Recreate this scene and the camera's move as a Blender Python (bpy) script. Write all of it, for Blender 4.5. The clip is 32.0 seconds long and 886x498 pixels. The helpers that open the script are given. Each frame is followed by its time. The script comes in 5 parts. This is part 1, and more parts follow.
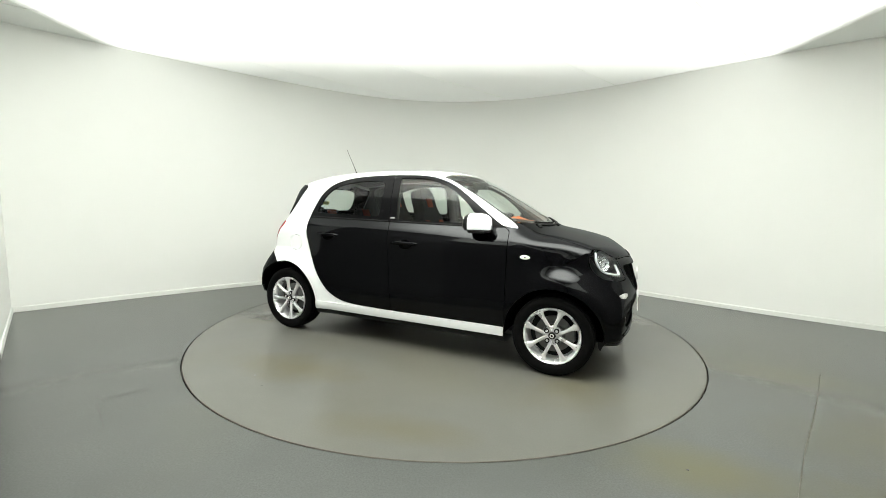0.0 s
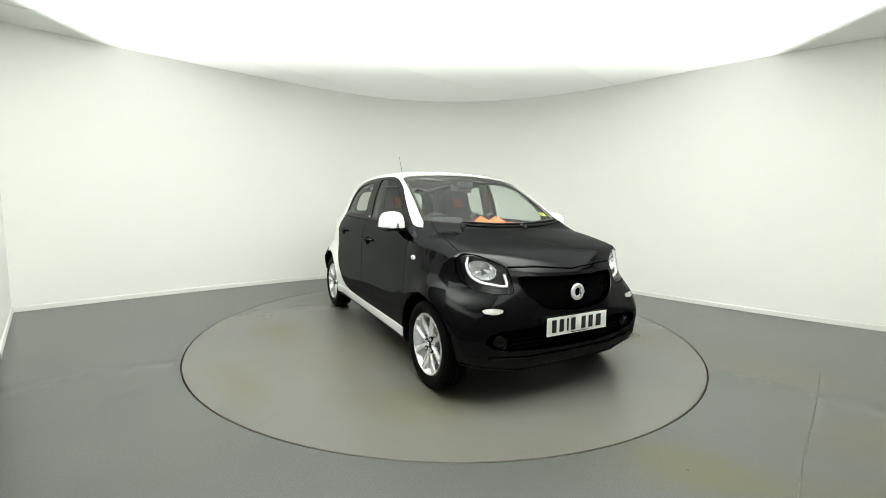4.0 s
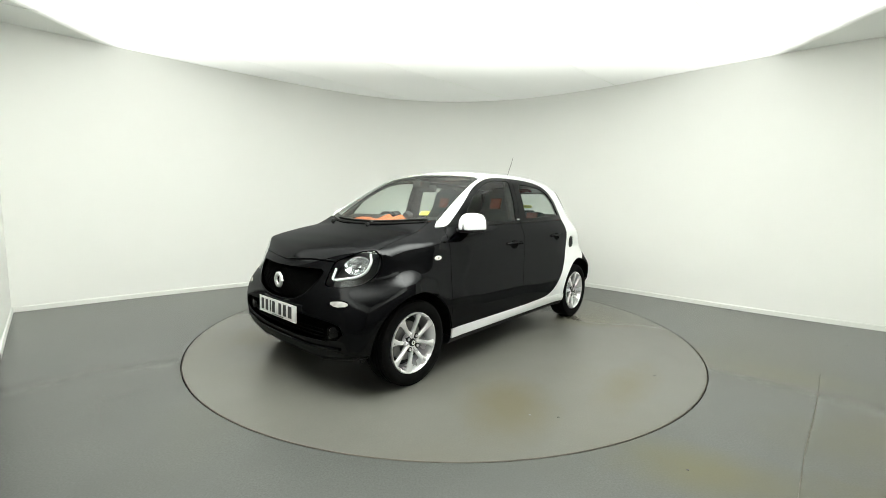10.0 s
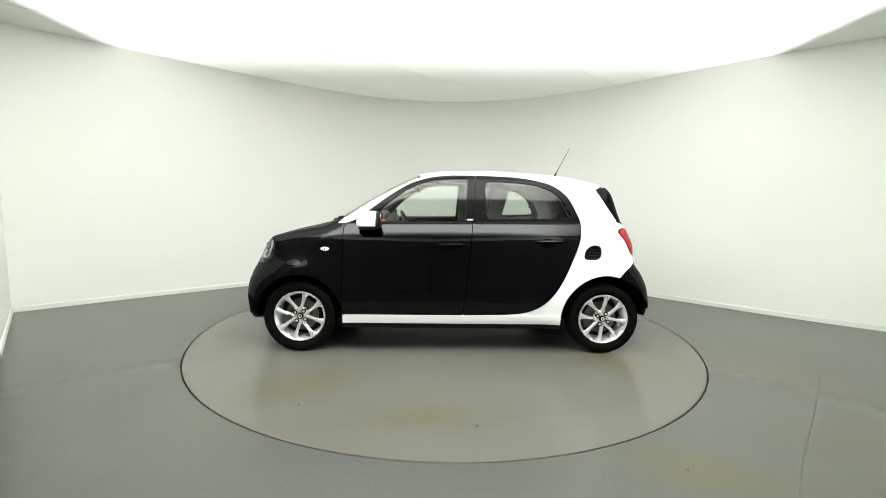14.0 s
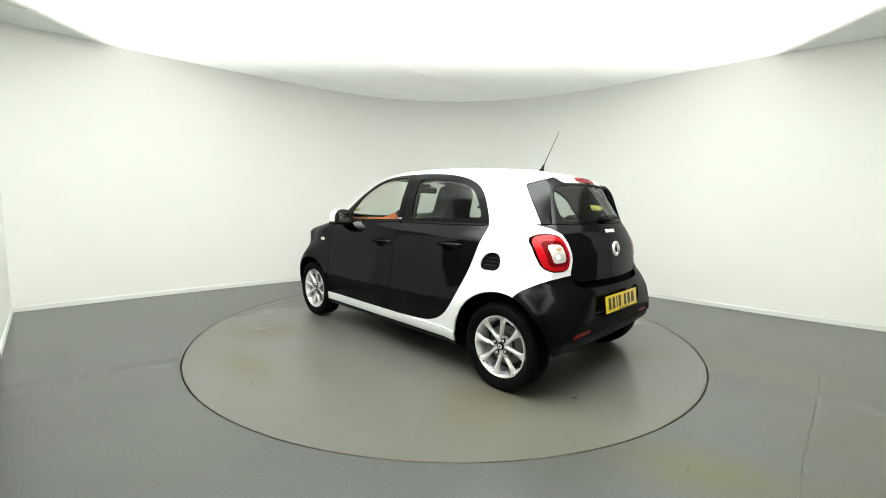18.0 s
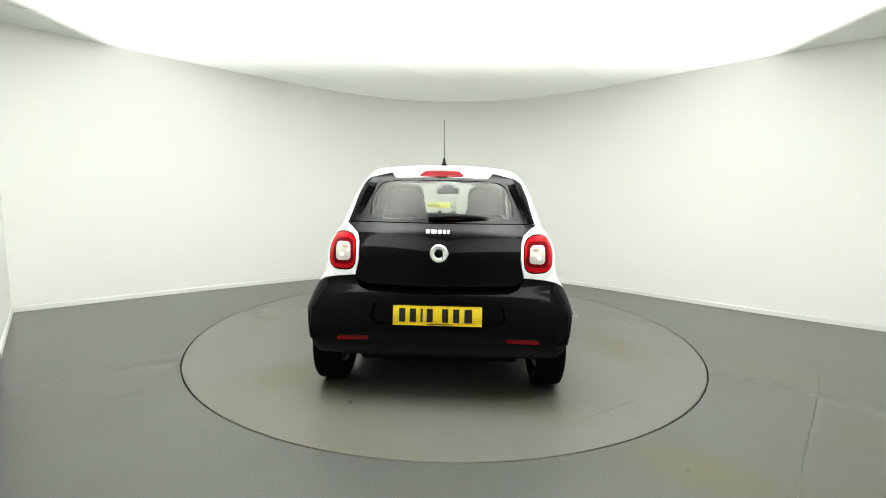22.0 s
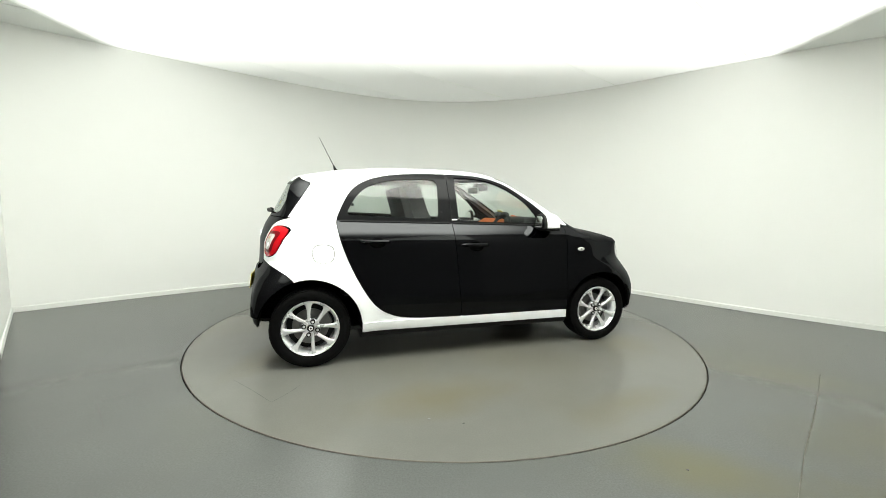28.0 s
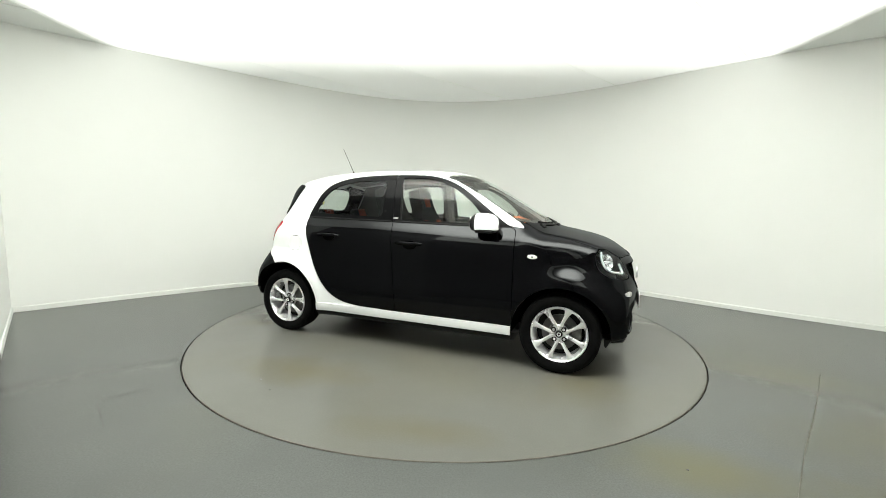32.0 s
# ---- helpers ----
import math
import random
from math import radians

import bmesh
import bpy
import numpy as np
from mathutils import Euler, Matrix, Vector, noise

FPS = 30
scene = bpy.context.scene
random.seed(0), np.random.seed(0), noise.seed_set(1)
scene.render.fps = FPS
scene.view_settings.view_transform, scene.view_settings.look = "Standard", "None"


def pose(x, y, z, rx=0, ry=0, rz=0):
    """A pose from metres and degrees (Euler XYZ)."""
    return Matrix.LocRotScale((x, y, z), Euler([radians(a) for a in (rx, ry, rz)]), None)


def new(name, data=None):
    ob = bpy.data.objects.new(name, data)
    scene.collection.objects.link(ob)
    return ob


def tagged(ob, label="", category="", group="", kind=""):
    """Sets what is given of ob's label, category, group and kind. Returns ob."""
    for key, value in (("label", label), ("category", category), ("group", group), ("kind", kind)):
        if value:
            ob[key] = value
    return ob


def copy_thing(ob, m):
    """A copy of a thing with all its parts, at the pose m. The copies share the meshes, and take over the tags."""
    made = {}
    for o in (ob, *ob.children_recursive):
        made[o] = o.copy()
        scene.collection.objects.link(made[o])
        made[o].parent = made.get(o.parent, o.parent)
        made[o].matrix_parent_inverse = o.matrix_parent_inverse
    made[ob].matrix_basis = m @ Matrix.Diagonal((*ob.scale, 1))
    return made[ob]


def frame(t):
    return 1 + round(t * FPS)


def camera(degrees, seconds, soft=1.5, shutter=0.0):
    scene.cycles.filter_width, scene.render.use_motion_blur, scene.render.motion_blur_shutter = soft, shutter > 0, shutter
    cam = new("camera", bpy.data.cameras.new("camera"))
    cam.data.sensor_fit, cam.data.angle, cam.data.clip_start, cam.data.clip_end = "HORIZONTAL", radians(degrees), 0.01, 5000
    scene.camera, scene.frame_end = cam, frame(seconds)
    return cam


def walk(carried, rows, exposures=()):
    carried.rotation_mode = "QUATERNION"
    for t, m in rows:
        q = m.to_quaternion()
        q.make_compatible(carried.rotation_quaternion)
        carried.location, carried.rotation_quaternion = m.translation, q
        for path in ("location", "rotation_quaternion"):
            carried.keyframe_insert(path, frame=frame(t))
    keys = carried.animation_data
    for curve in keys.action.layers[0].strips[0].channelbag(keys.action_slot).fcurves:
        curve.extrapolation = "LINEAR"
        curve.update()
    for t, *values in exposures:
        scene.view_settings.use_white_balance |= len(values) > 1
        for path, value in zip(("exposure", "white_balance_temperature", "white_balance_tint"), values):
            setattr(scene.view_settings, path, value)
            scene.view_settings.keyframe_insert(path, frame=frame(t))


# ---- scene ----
# ================= camera: one fixed camera in the corner of the photo bay =================
EYE = Vector((0.0, -4.0972, 1.2106))
CAM_POSE = Matrix.Translation(EYE) @ Matrix((
    (0.99980093, -0.01884749, 0.0065479, 0),
    (0.00851173, 0.1060786, -0.99432132, 0),
    (0.01804587, 0.99417911, 0.10621791, 0),
    (0, 0, 0, 1)))
cam = camera(94.03, 32.0, soft=0.6)
walk(cam, [(0.0, CAM_POSE), (32.0, CAM_POSE)], [(0.0, 0.0), (32.0, 0.0)])

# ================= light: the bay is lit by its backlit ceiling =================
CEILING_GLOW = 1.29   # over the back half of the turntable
CEILING_RIM = 0.20    # even glow added to bring the ceiling up to the far wall
CEILING_NEAR = 11.3   # added over the near half, out of view, judged from highlights on the car
world = bpy.data.worlds.new("world")
scene.world = world
world.use_nodes = True
world.node_tree.nodes["Background"].inputs[0].default_value = (0.8, 0.85, 0.8, 1)
world.node_tree.nodes["Background"].inputs[1].default_value = 0.02


# ================= materials =================
def material(name, color, rough=0.5, metal=0.0, coat=0.0, vary=0.0, scale=8.0, bump=0.0, bump_scale=60.0, spec=0.5, rough_vary=0.0, coat_ior=1.5, coat_rough=0.03):
    m = bpy.data.materials.new(name)
    m.use_nodes = True
    nt = m.node_tree
    b = nt.nodes["Principled BSDF"]
    b.inputs["Base Color"].default_value = (*color, 1)
    b.inputs["Roughness"].default_value = rough
    b.inputs["Metallic"].default_value = metal
    b.inputs["Coat Weight"].default_value = coat
    b.inputs["Coat Roughness"].default_value = coat_rough
    b.inputs["Coat IOR"].default_value = coat_ior
    b.inputs["Specular IOR Level"].default_value = spec
    tc = nt.nodes.new("ShaderNodeTexCoord")
    if vary or rough_vary:
        n = nt.nodes.new("ShaderNodeTexNoise")
        n.inputs["Scale"].default_value = scale
        n.inputs["Detail"].default_value = 6
        nt.links.new(tc.outputs["Object"], n.inputs["Vector"])
        if vary:
            mx = nt.nodes.new("ShaderNodeMix")
            mx.data_type = "RGBA"
            nt.links.new(n.outputs["Fac"], mx.inputs["Factor"])
            mx.inputs["A"].default_value = (*[c * (1 - vary) for c in color], 1)
            mx.inputs["B"].default_value = (*[min(1, c * (1 + vary)) for c in color], 1)
            nt.links.new(mx.outputs["Result"], b.inputs["Base Color"])
        if rough_vary:
            mr = nt.nodes.new("ShaderNodeMapRange")
            mr.inputs["To Min"].default_value = max(0.02, rough - rough_vary)
            mr.inputs["To Max"].default_value = rough + rough_vary
            nt.links.new(n.outputs["Fac"], mr.inputs["Value"])
            nt.links.new(mr.outputs["Result"], b.inputs["Roughness"])
    if bump:
        n2 = nt.nodes.new("ShaderNodeTexNoise")
        n2.inputs["Scale"].default_value = bump_scale
        n2.inputs["Detail"].default_value = 4
        nt.links.new(tc.outputs["Object"], n2.inputs["Vector"])
        bp = nt.nodes.new("ShaderNodeBump")
        bp.inputs["Strength"].default_value = bump
        bp.inputs["Distance"].default_value = 0.002
        nt.links.new(n2.outputs["Fac"], bp.inputs["Height"])
        nt.links.new(bp.outputs["Normal"], b.inputs["Normal"])
    return m


def glass(name, tint, gloss=1.0, straight=0.03):
    """Thin glazing: it lets tinted light through and mirrors by Fresnel."""
    m = bpy.data.materials.new(name)
    m.use_nodes = True
    nt = m.node_tree
    nt.nodes.remove(nt.nodes["Principled BSDF"])
    tr = nt.nodes.new("ShaderNodeBsdfTransparent")
    tr.inputs["Color"].default_value = (*tint, 1)
    gl = nt.nodes.new("ShaderNodeBsdfGlossy")
    gl.inputs["Roughness"].default_value = 0.02
    gl.inputs["Color"].default_value = (gloss, gloss, gloss, 1)
    lw = nt.nodes.new("ShaderNodeLayerWeight")
    lw.inputs["Blend"].default_value = 0.5
    pw = nt.nodes.new("ShaderNodeMath")
    pw.operation = "POWER"
    pw.inputs[1].default_value = 4.5
    nt.links.new(lw.outputs["Facing"], pw.inputs[0])
    fr = nt.nodes.new("ShaderNodeMapRange")
    fr.inputs["To Min"].default_value, fr.inputs["To Max"].default_value = straight, 0.55
    nt.links.new(pw.outputs[0], fr.inputs["Value"])
    mix = nt.nodes.new("ShaderNodeMixShader")
    nt.links.new(fr.outputs[0], mix.inputs[0])
    nt.links.new(tr.outputs[0], mix.inputs[1])
    nt.links.new(gl.outputs[0], mix.inputs[2])
    nt.links.new(mix.outputs[0], nt.nodes["Material Output"].inputs["Surface"])
    return m


def gloss_paint(name, color, straight, grazing, rough):
    """Dark lacquer: a plain base under a clear gloss that grows towards grazing angles."""
    m = bpy.data.materials.new(name)
    m.use_nodes = True
    nt = m.node_tree
    b = nt.nodes["Principled BSDF"]
    b.inputs["Base Color"].default_value = (*color, 1)
    b.inputs["Roughness"].default_value = 0.5
    b.inputs["Specular IOR Level"].default_value = 0.0
    tc = nt.nodes.new("ShaderNodeTexCoord")
    flake = nt.nodes.new("ShaderNodeTexNoise")
    flake.inputs["Scale"].default_value = 350
    nt.links.new(tc.outputs["Object"], flake.inputs["Vector"])
    peel = nt.nodes.new("ShaderNodeBump")
    peel.inputs["Strength"].default_value, peel.inputs["Distance"].default_value = 0.03, 0.001
    nt.links.new(flake.outputs["Fac"], peel.inputs["Height"])
    gl = nt.nodes.new("ShaderNodeBsdfGlossy")
    gl.inputs["Roughness"].default_value = rough
    gl.inputs["Color"].default_value = (0.95, 0.97, 1.0, 1)
    nt.links.new(peel.outputs["Normal"], gl.inputs["Normal"])
    lw = nt.nodes.new("ShaderNodeLayerWeight")
    lw.inputs["Blend"].default_value = 0.5
    pw = nt.nodes.new("ShaderNodeMath")
    pw.operation = "POWER"
    pw.inputs[1].default_value = 5.0
    nt.links.new(lw.outputs["Facing"], pw.inputs[0])
    fr = nt.nodes.new("ShaderNodeMapRange")
    fr.inputs["To Min"].default_value, fr.inputs["To Max"].default_value = straight, grazing
    nt.links.new(pw.outputs[0], fr.inputs["Value"])
    mix = nt.nodes.new("ShaderNodeMixShader")
    nt.links.new(fr.outputs[0], mix.inputs[0])
    nt.links.new(b.outputs[0], mix.inputs[1])
    nt.links.new(gl.outputs[0], mix.inputs[2])
    nt.links.new(mix.outputs[0], nt.nodes["Material Output"].inputs["Surface"])
    return m


def floor_material(name, color, tint, wear, spots=(), grain=0.14):
    """Painted concrete: fine speckle, broad cloudy wear and greenish stains."""
    m = material(name, color, rough=0.27)
    nt = m.node_tree
    b = nt.nodes["Principled BSDF"]
    tc = nt.nodes.new("ShaderNodeTexCoord")

    def noise_node(scale, detail=5, rough=0.6):
        n = nt.nodes.new("ShaderNodeTexNoise")
        n.inputs["Scale"].default_value, n.inputs["Detail"].default_value, n.inputs["Roughness"].default_value = scale, detail, rough
        nt.links.new(tc.outputs["Object"], n.inputs["Vector"])
        return n

    def ramp(src, lo, hi, a, z):
        r = nt.nodes.new("ShaderNodeMapRange")
        for key, value in (("From Min", lo), ("From Max", hi), ("To Min", a), ("To Max", z)):
            r.inputs[key].default_value = value
        nt.links.new(src, r.inputs["Value"])
        return r.outputs["Result"]

    def mixed(fac, a, z, blend="MIX"):
        x = nt.nodes.new("ShaderNodeMix")
        x.data_type, x.blend_type = "RGBA", blend
        nt.links.new(fac, x.inputs["Factor"])
        for key, value in (("A", a), ("B", z)):
            if isinstance(value, tuple):
                x.inputs[key].default_value = (*value, 1)
            else:
                nt.links.new(value, x.inputs[key])
        return x.outputs["Result"]

    fine = mixed(ramp(noise_node(110, 2).outputs["Fac"], 0.25, 0.75, 0, 1), tuple(c * (1 - grain) for c in color), tuple(c * (1 + grain) for c in color))
    speck = mixed(ramp(noise_node(22, 3).outputs["Fac"], 0.1, 0.9, 0, 0.5), fine, tuple(c * 0.9 for c in color))
    mottle = mixed(ramp(noise_node(3.2, 4, 0.55).outputs["Fac"], 0.3, 0.75, 0, 0.7), speck, tuple(c * 0.84 for c in color))
    cloud = mixed(ramp(noise_node(0.8, 2, 0.5).outputs["Fac"], 0.1, 0.9, 0, 0.7), mottle, tuple(c * 1.15 for c in color))
    stain = mixed(ramp(noise_node(0.5, 2, 0.5).outputs["Fac"], 0.5, 0.75, 0, wear * 0.6), cloud, tint)
    rough_edge = noise_node(2.5, 3)
    for x, y, rx, ry, turn, much in spots:
        mp = nt.nodes.new("ShaderNodeMapping")
        mp.vector_type = "TEXTURE"
        mp.inputs["Location"].default_value = (x, y, 0)
        mp.inputs["Rotation"].default_value = (0, 0, radians(turn))
        mp.inputs["Scale"].default_value = (rx, ry, 1)
        nt.links.new(tc.outputs["Object"], mp.inputs["Vector"])
        ln = nt.nodes.new("ShaderNodeVectorMath")
        ln.operation = "LENGTH"
        nt.links.new(mp.outputs["Vector"], ln.inputs[0])
        ad = nt.nodes.new("ShaderNodeMath")
        ad.operation = "MULTIPLY_ADD"
        ad.inputs[1].default_value = 0.9
        nt.links.new(rough_edge.outputs["Fac"], ad.inputs[0])
        nt.links.new(ln.outputs["Value"], ad.inputs[2])
        stain = mixed(ramp(ad.outputs[0], 1.45, 0.55, 0, much), stain, tint)
    nt.links.new(stain, b.inputs["Base Color"])
    return m


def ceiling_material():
    """White stretch panels lit from behind; the glow is strongest over the unseen near half and dies away towards the
    rim.
    """
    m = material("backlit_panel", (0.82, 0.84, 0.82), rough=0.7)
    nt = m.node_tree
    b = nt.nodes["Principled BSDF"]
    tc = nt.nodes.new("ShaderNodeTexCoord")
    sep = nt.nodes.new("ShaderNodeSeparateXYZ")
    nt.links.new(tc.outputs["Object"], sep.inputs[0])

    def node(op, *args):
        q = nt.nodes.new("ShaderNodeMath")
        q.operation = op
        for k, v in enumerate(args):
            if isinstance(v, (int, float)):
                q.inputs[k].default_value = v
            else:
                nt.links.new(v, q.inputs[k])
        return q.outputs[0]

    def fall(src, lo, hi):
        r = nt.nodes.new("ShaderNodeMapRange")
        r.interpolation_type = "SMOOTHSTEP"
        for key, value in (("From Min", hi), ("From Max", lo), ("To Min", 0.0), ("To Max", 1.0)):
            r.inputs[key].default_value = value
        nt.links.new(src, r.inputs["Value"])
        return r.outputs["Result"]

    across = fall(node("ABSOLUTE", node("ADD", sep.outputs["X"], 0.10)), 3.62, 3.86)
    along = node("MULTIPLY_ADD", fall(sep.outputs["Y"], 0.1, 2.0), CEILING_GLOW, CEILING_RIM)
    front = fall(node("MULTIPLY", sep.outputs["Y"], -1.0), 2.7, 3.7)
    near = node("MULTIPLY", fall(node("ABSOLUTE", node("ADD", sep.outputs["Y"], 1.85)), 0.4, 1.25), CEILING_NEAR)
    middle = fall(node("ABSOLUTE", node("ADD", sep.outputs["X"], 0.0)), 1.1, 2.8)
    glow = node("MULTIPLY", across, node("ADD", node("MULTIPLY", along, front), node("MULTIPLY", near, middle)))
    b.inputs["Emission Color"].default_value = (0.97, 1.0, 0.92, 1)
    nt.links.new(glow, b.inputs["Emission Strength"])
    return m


WALL = material("white_wall_paint", (0.87, 0.875, 0.85), rough=0.55, vary=0.02, scale=1.5, bump=0.06, bump_scale=120)
TRIM = material("white_gloss_paint", (0.79, 0.80, 0.77), rough=0.35, vary=0.02)
FLOOR = floor_material("grey_floor_paint", (0.070, 0.074, 0.070), (0.080, 0.076, 0.038), 0.45, [(2.55, -1.12, 0.9, 0.24, -28, 0.75), (2.05, -0.62, 0.75, 0.16, -14, 0.6), (1.25, -2.30, 0.6, 0.3, -20, 0.75), (2.3, -2.0, 0.7, 0.4, 10, 0.45), (1.9, -2.5, 0.5, 0.2, 15, 0.5)], 0.3)
DISC = floor_material("turntable_paint", (0.105, 0.105, 0.094), (0.097, 0.087, 0.054), 0.7, [(1.0, 1.4, 0.6, 0.35, 30, 0.7), (-0.5, -1.5, 0.7, 0.3, 10, 0.7), (1.4, -0.9, 0.5, 0.3, 70, 0.6), (-1.3, 1.0, 0.5, 0.35, 120, 0.6), (-1.6, -0.5, 0.5, 0.25, 60, 0.6), (0.2, 1.85, 0.6, 0.2, 0, 0.6), (0.6, -1.9, 0.5, 0.18, 15, 0.5)])
JOINT = material("grey_joint_strip", (0.72, 0.72, 0.70), rough=0.8, vary=0.1)
GAP = material("dark_gap", (0.045, 0.034, 0.022), rough=0.8, vary=0.4, scale=3)
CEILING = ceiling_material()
SCRATCH = material("scratch_dirt", (0.018, 0.018, 0.016), rough=0.8, vary=0.3, scale=30)
BLACK = gloss_paint("black_car_paint", (0.0008, 0.0008, 0.0012), 0.025, 0.25, 0.05)
BUMPER = gloss_paint("black_bumper_paint", (0.0010, 0.0010, 0.0014), 0.023, 0.22, 0.11)
# darker than the lamp red: shade on the bumper is in the colour
REFLECTOR = material("shaded_red_reflector", (0.20, 0.004, 0.006), rough=0.3, coat=0.3, spec=0.05)
WHITE = material("white_car_paint", (0.82, 0.83, 0.83), rough=0.35, coat=0.6)
PLASTIC = material("black_plastic", (0.006, 0.006, 0.006), rough=0.55, spec=0.18, bump=0.15, bump_scale=400)
SATIN = material("satin_black_film", (0.0025, 0.0025, 0.003), rough=0.3, spec=0.12)
# near-black, so the shade inside joints and recesses is in the colour
SEAM = material("seam_shadow", (0.002, 0.002, 0.002), rough=0.9, spec=0.03)
RUBBER = material("tyre_rubber", (0.004, 0.004, 0.004), rough=0.75, spec=0.06, vary=0.2, scale=20, bump=0.1, bump_scale=200)
ALLOY = material("silver_alloy", (0.84, 0.84, 0.85), rough=0.27, metal=0.55, rough_vary=0.05)
CHROME = material("chrome", (0.8, 0.8, 0.8), rough=0.12, metal=1.0)
GLASS_SIDE = glass("side_glass", (0.80, 0.85, 0.82))
GLASS_FRONT = glass("windscreen_glass", (0.82, 0.87, 0.84), 1.0, 0.042)
GLASS_REAR = glass("privacy_glass", (0.70, 0.75, 0.72))
LENS = glass("lamp_lens", (0.9, 0.92, 0.92))
RED = material("red_lens", (0.42, 0.004, 0.008), rough=0.25, coat=0.6, spec=0.05, coat_ior=1.3)
DARK_RED = material("dark_red_lens", (0.12, 0.002, 0.004), rough=0.3, coat=0.15, spec=0.03, coat_ior=1.25)
LAMP_DARK = material("dark_lamp_housing", (0.06, 0.06, 0.062), rough=0.35, spec=0.3)
REVERSE = material("clear_lamp_lens", (0.52, 0.49, 0.46), rough=0.15, coat=0.8, vary=0.45, scale=45, bump=0.3, bump_scale=150)
AMBER = material("amber_lens", (0.44, 0.30, 0.20), rough=0.2, coat=0.5, vary=0.2, scale=60)
CLEAR = material("frosted_lamp", (0.72, 0.7, 0.66), rough=0.12, coat=1.0, vary=0.2, scale=30)
ORANGE = material("orange_trim", (0.55, 0.13, 0.03), rough=0.7, vary=0.12, scale=60)
RED_FABRIC = material("orange_red_fabric", (0.24, 0.045, 0.02), rough=0.9, vary=0.15, scale=60)
FABRIC = material("black_fabric", (0.016, 0.016, 0.017), rough=0.95, vary=0.2, scale=80)
LINER = material("grey_headliner", (0.3, 0.3, 0.29), rough=0.95, vary=0.05, scale=60)
DISC_STEEL = material("worn_disc_steel", (0.15, 0.15, 0.145), rough=0.45, metal=0.8, vary=0.3, scale=25)
PILLAR = material("grey_pillar_trim", (0.10, 0.10, 0.10), rough=0.9, vary=0.05, scale=60)
INNER = material("dark_interior_plastic", (0.025, 0.025, 0.026), rough=0.7)
PLATE_WHITE = material("white_plate", (0.86, 0.86, 0.84), rough=0.3)
PLATE_YELLOW = material("yellow_plate", (0.75, 0.55, 0.02), rough=0.3)
PLATE_INK = material("plate_ink", (0.01, 0.01, 0.01), rough=0.4)
STICKER = material("yellow_sticker", (0.55, 0.50, 0.06), rough=0.6, vary=0.1, scale=60)
GUIDE = material("white_light_guide", (0.85, 0.87, 0.88), rough=0.2, coat=0.5)
DARKLENS = material("shaded_lamp_black", (0.003, 0.003, 0.003), rough=0.2, spec=0.3)
material_dark_chrome = material("bright_lamp_inner", (0.85, 0.86, 0.87), rough=0.14, metal=0.75)
RIM = material("worn_steel_edge", (0.060, 0.052, 0.040), rough=0.6, metal=0.1, vary=0.5, scale=6)
FLOOR_MARK = material("brown_floor_stain", (0.055, 0.051, 0.032), rough=0.5, vary=0.3, scale=20)
# unseen near walls: the falling light is put into a darker grey
DIM_WALL = material("dim_wall_grey", (0.13, 0.13, 0.128), rough=0.7, vary=0.1, scale=2)
# the dark space behind the camera, put into a closure's colour
DARK_CLOSURE = material("dark_closure_grey", (0.085, 0.085, 0.085), rough=0.8, vary=0.2, scale=3)
DAY_LENS = material("daytime_lamp_lens", (0.46, 0.45, 0.43), rough=0.15, coat=0.8, vary=0.45, scale=38, bump=0.3, bump_scale=120)
SILVER = material("silver_badge", (0.75, 0.75, 0.74), rough=0.3, metal=0.5)


# ================= mesh helpers =================
def link(name, verts, faces, mat, parent=None, label="", smooth=False, normals=None):
    me = bpy.data.meshes.new(name)
    me.from_pydata([tuple(v) for v in verts], [], [tuple(f) for f in faces])
    me.materials.append(mat)
    if smooth:
        me.polygons.foreach_set("use_smooth", [True] * len(me.polygons))
    if normals is not None:
        me.normals_split_custom_set_from_vertices([tuple(n) for n in normals])
    me.update()
    ob = new(name, me)
    if parent is not None:
        ob.parent = parent
    if label:
        tagged(ob, label)
    return ob


def part(name, bm, mat, parent=None, label="", smooth=True, angle=35):
    me = bpy.data.meshes.new(name)
    bmesh.ops.recalc_face_normals(bm, faces=bm.faces)
    for f in bm.faces:
        f.smooth = smooth
    if smooth:
        lim = radians(angle)
        for e in bm.edges:
            e.smooth = not (len(e.link_faces) == 2 and e.calc_face_angle() > lim)
    bm.to_mesh(me)
    bm.free()
    me.materials.append(mat)
    ob = new(name, me)
    if parent is not None:
        ob.parent = parent
    if label:
        tagged(ob, label)
    return ob


def box(lo, hi, bevel=0.0, segs=2, m=None):
    bm = bmesh.new()
    bmesh.ops.create_cube(bm, size=1)
    for v in bm.verts:
        v.co = Vector([lo[i] + (v.co[i] + 0.5) * (hi[i] - lo[i]) for i in range(3)])
    if bevel:
        bmesh.ops.bevel(bm, geom=bm.edges[:], offset=bevel, segments=segs, affect="EDGES", profile=0.5)
    if m is not None:
        bm.transform(m)
    return bm


def lathe(profile, segs=48, m=None, closed=False):
    """Turn (radius, height) pairs about the z axis."""
    bm = bmesh.new()
    rings = []
    for r, h in profile:
        rings.append([bm.verts.new((r * math.cos(2 * math.pi * k / segs), r * math.sin(2 * math.pi * k / segs), h)) for k in range(segs)])
    pairs = list(zip(rings, rings[1:])) + ([(rings[-1], rings[0])] if closed else [])
    for a, b in pairs:
        for k in range(segs):
            bm.faces.new((a[k], a[(k + 1) % segs], b[(k + 1) % segs], b[k]))
    bmesh.ops.remove_doubles(bm, verts=bm.verts[:], dist=1e-6)
    if m is not None:
        bm.transform(m)
    return bm


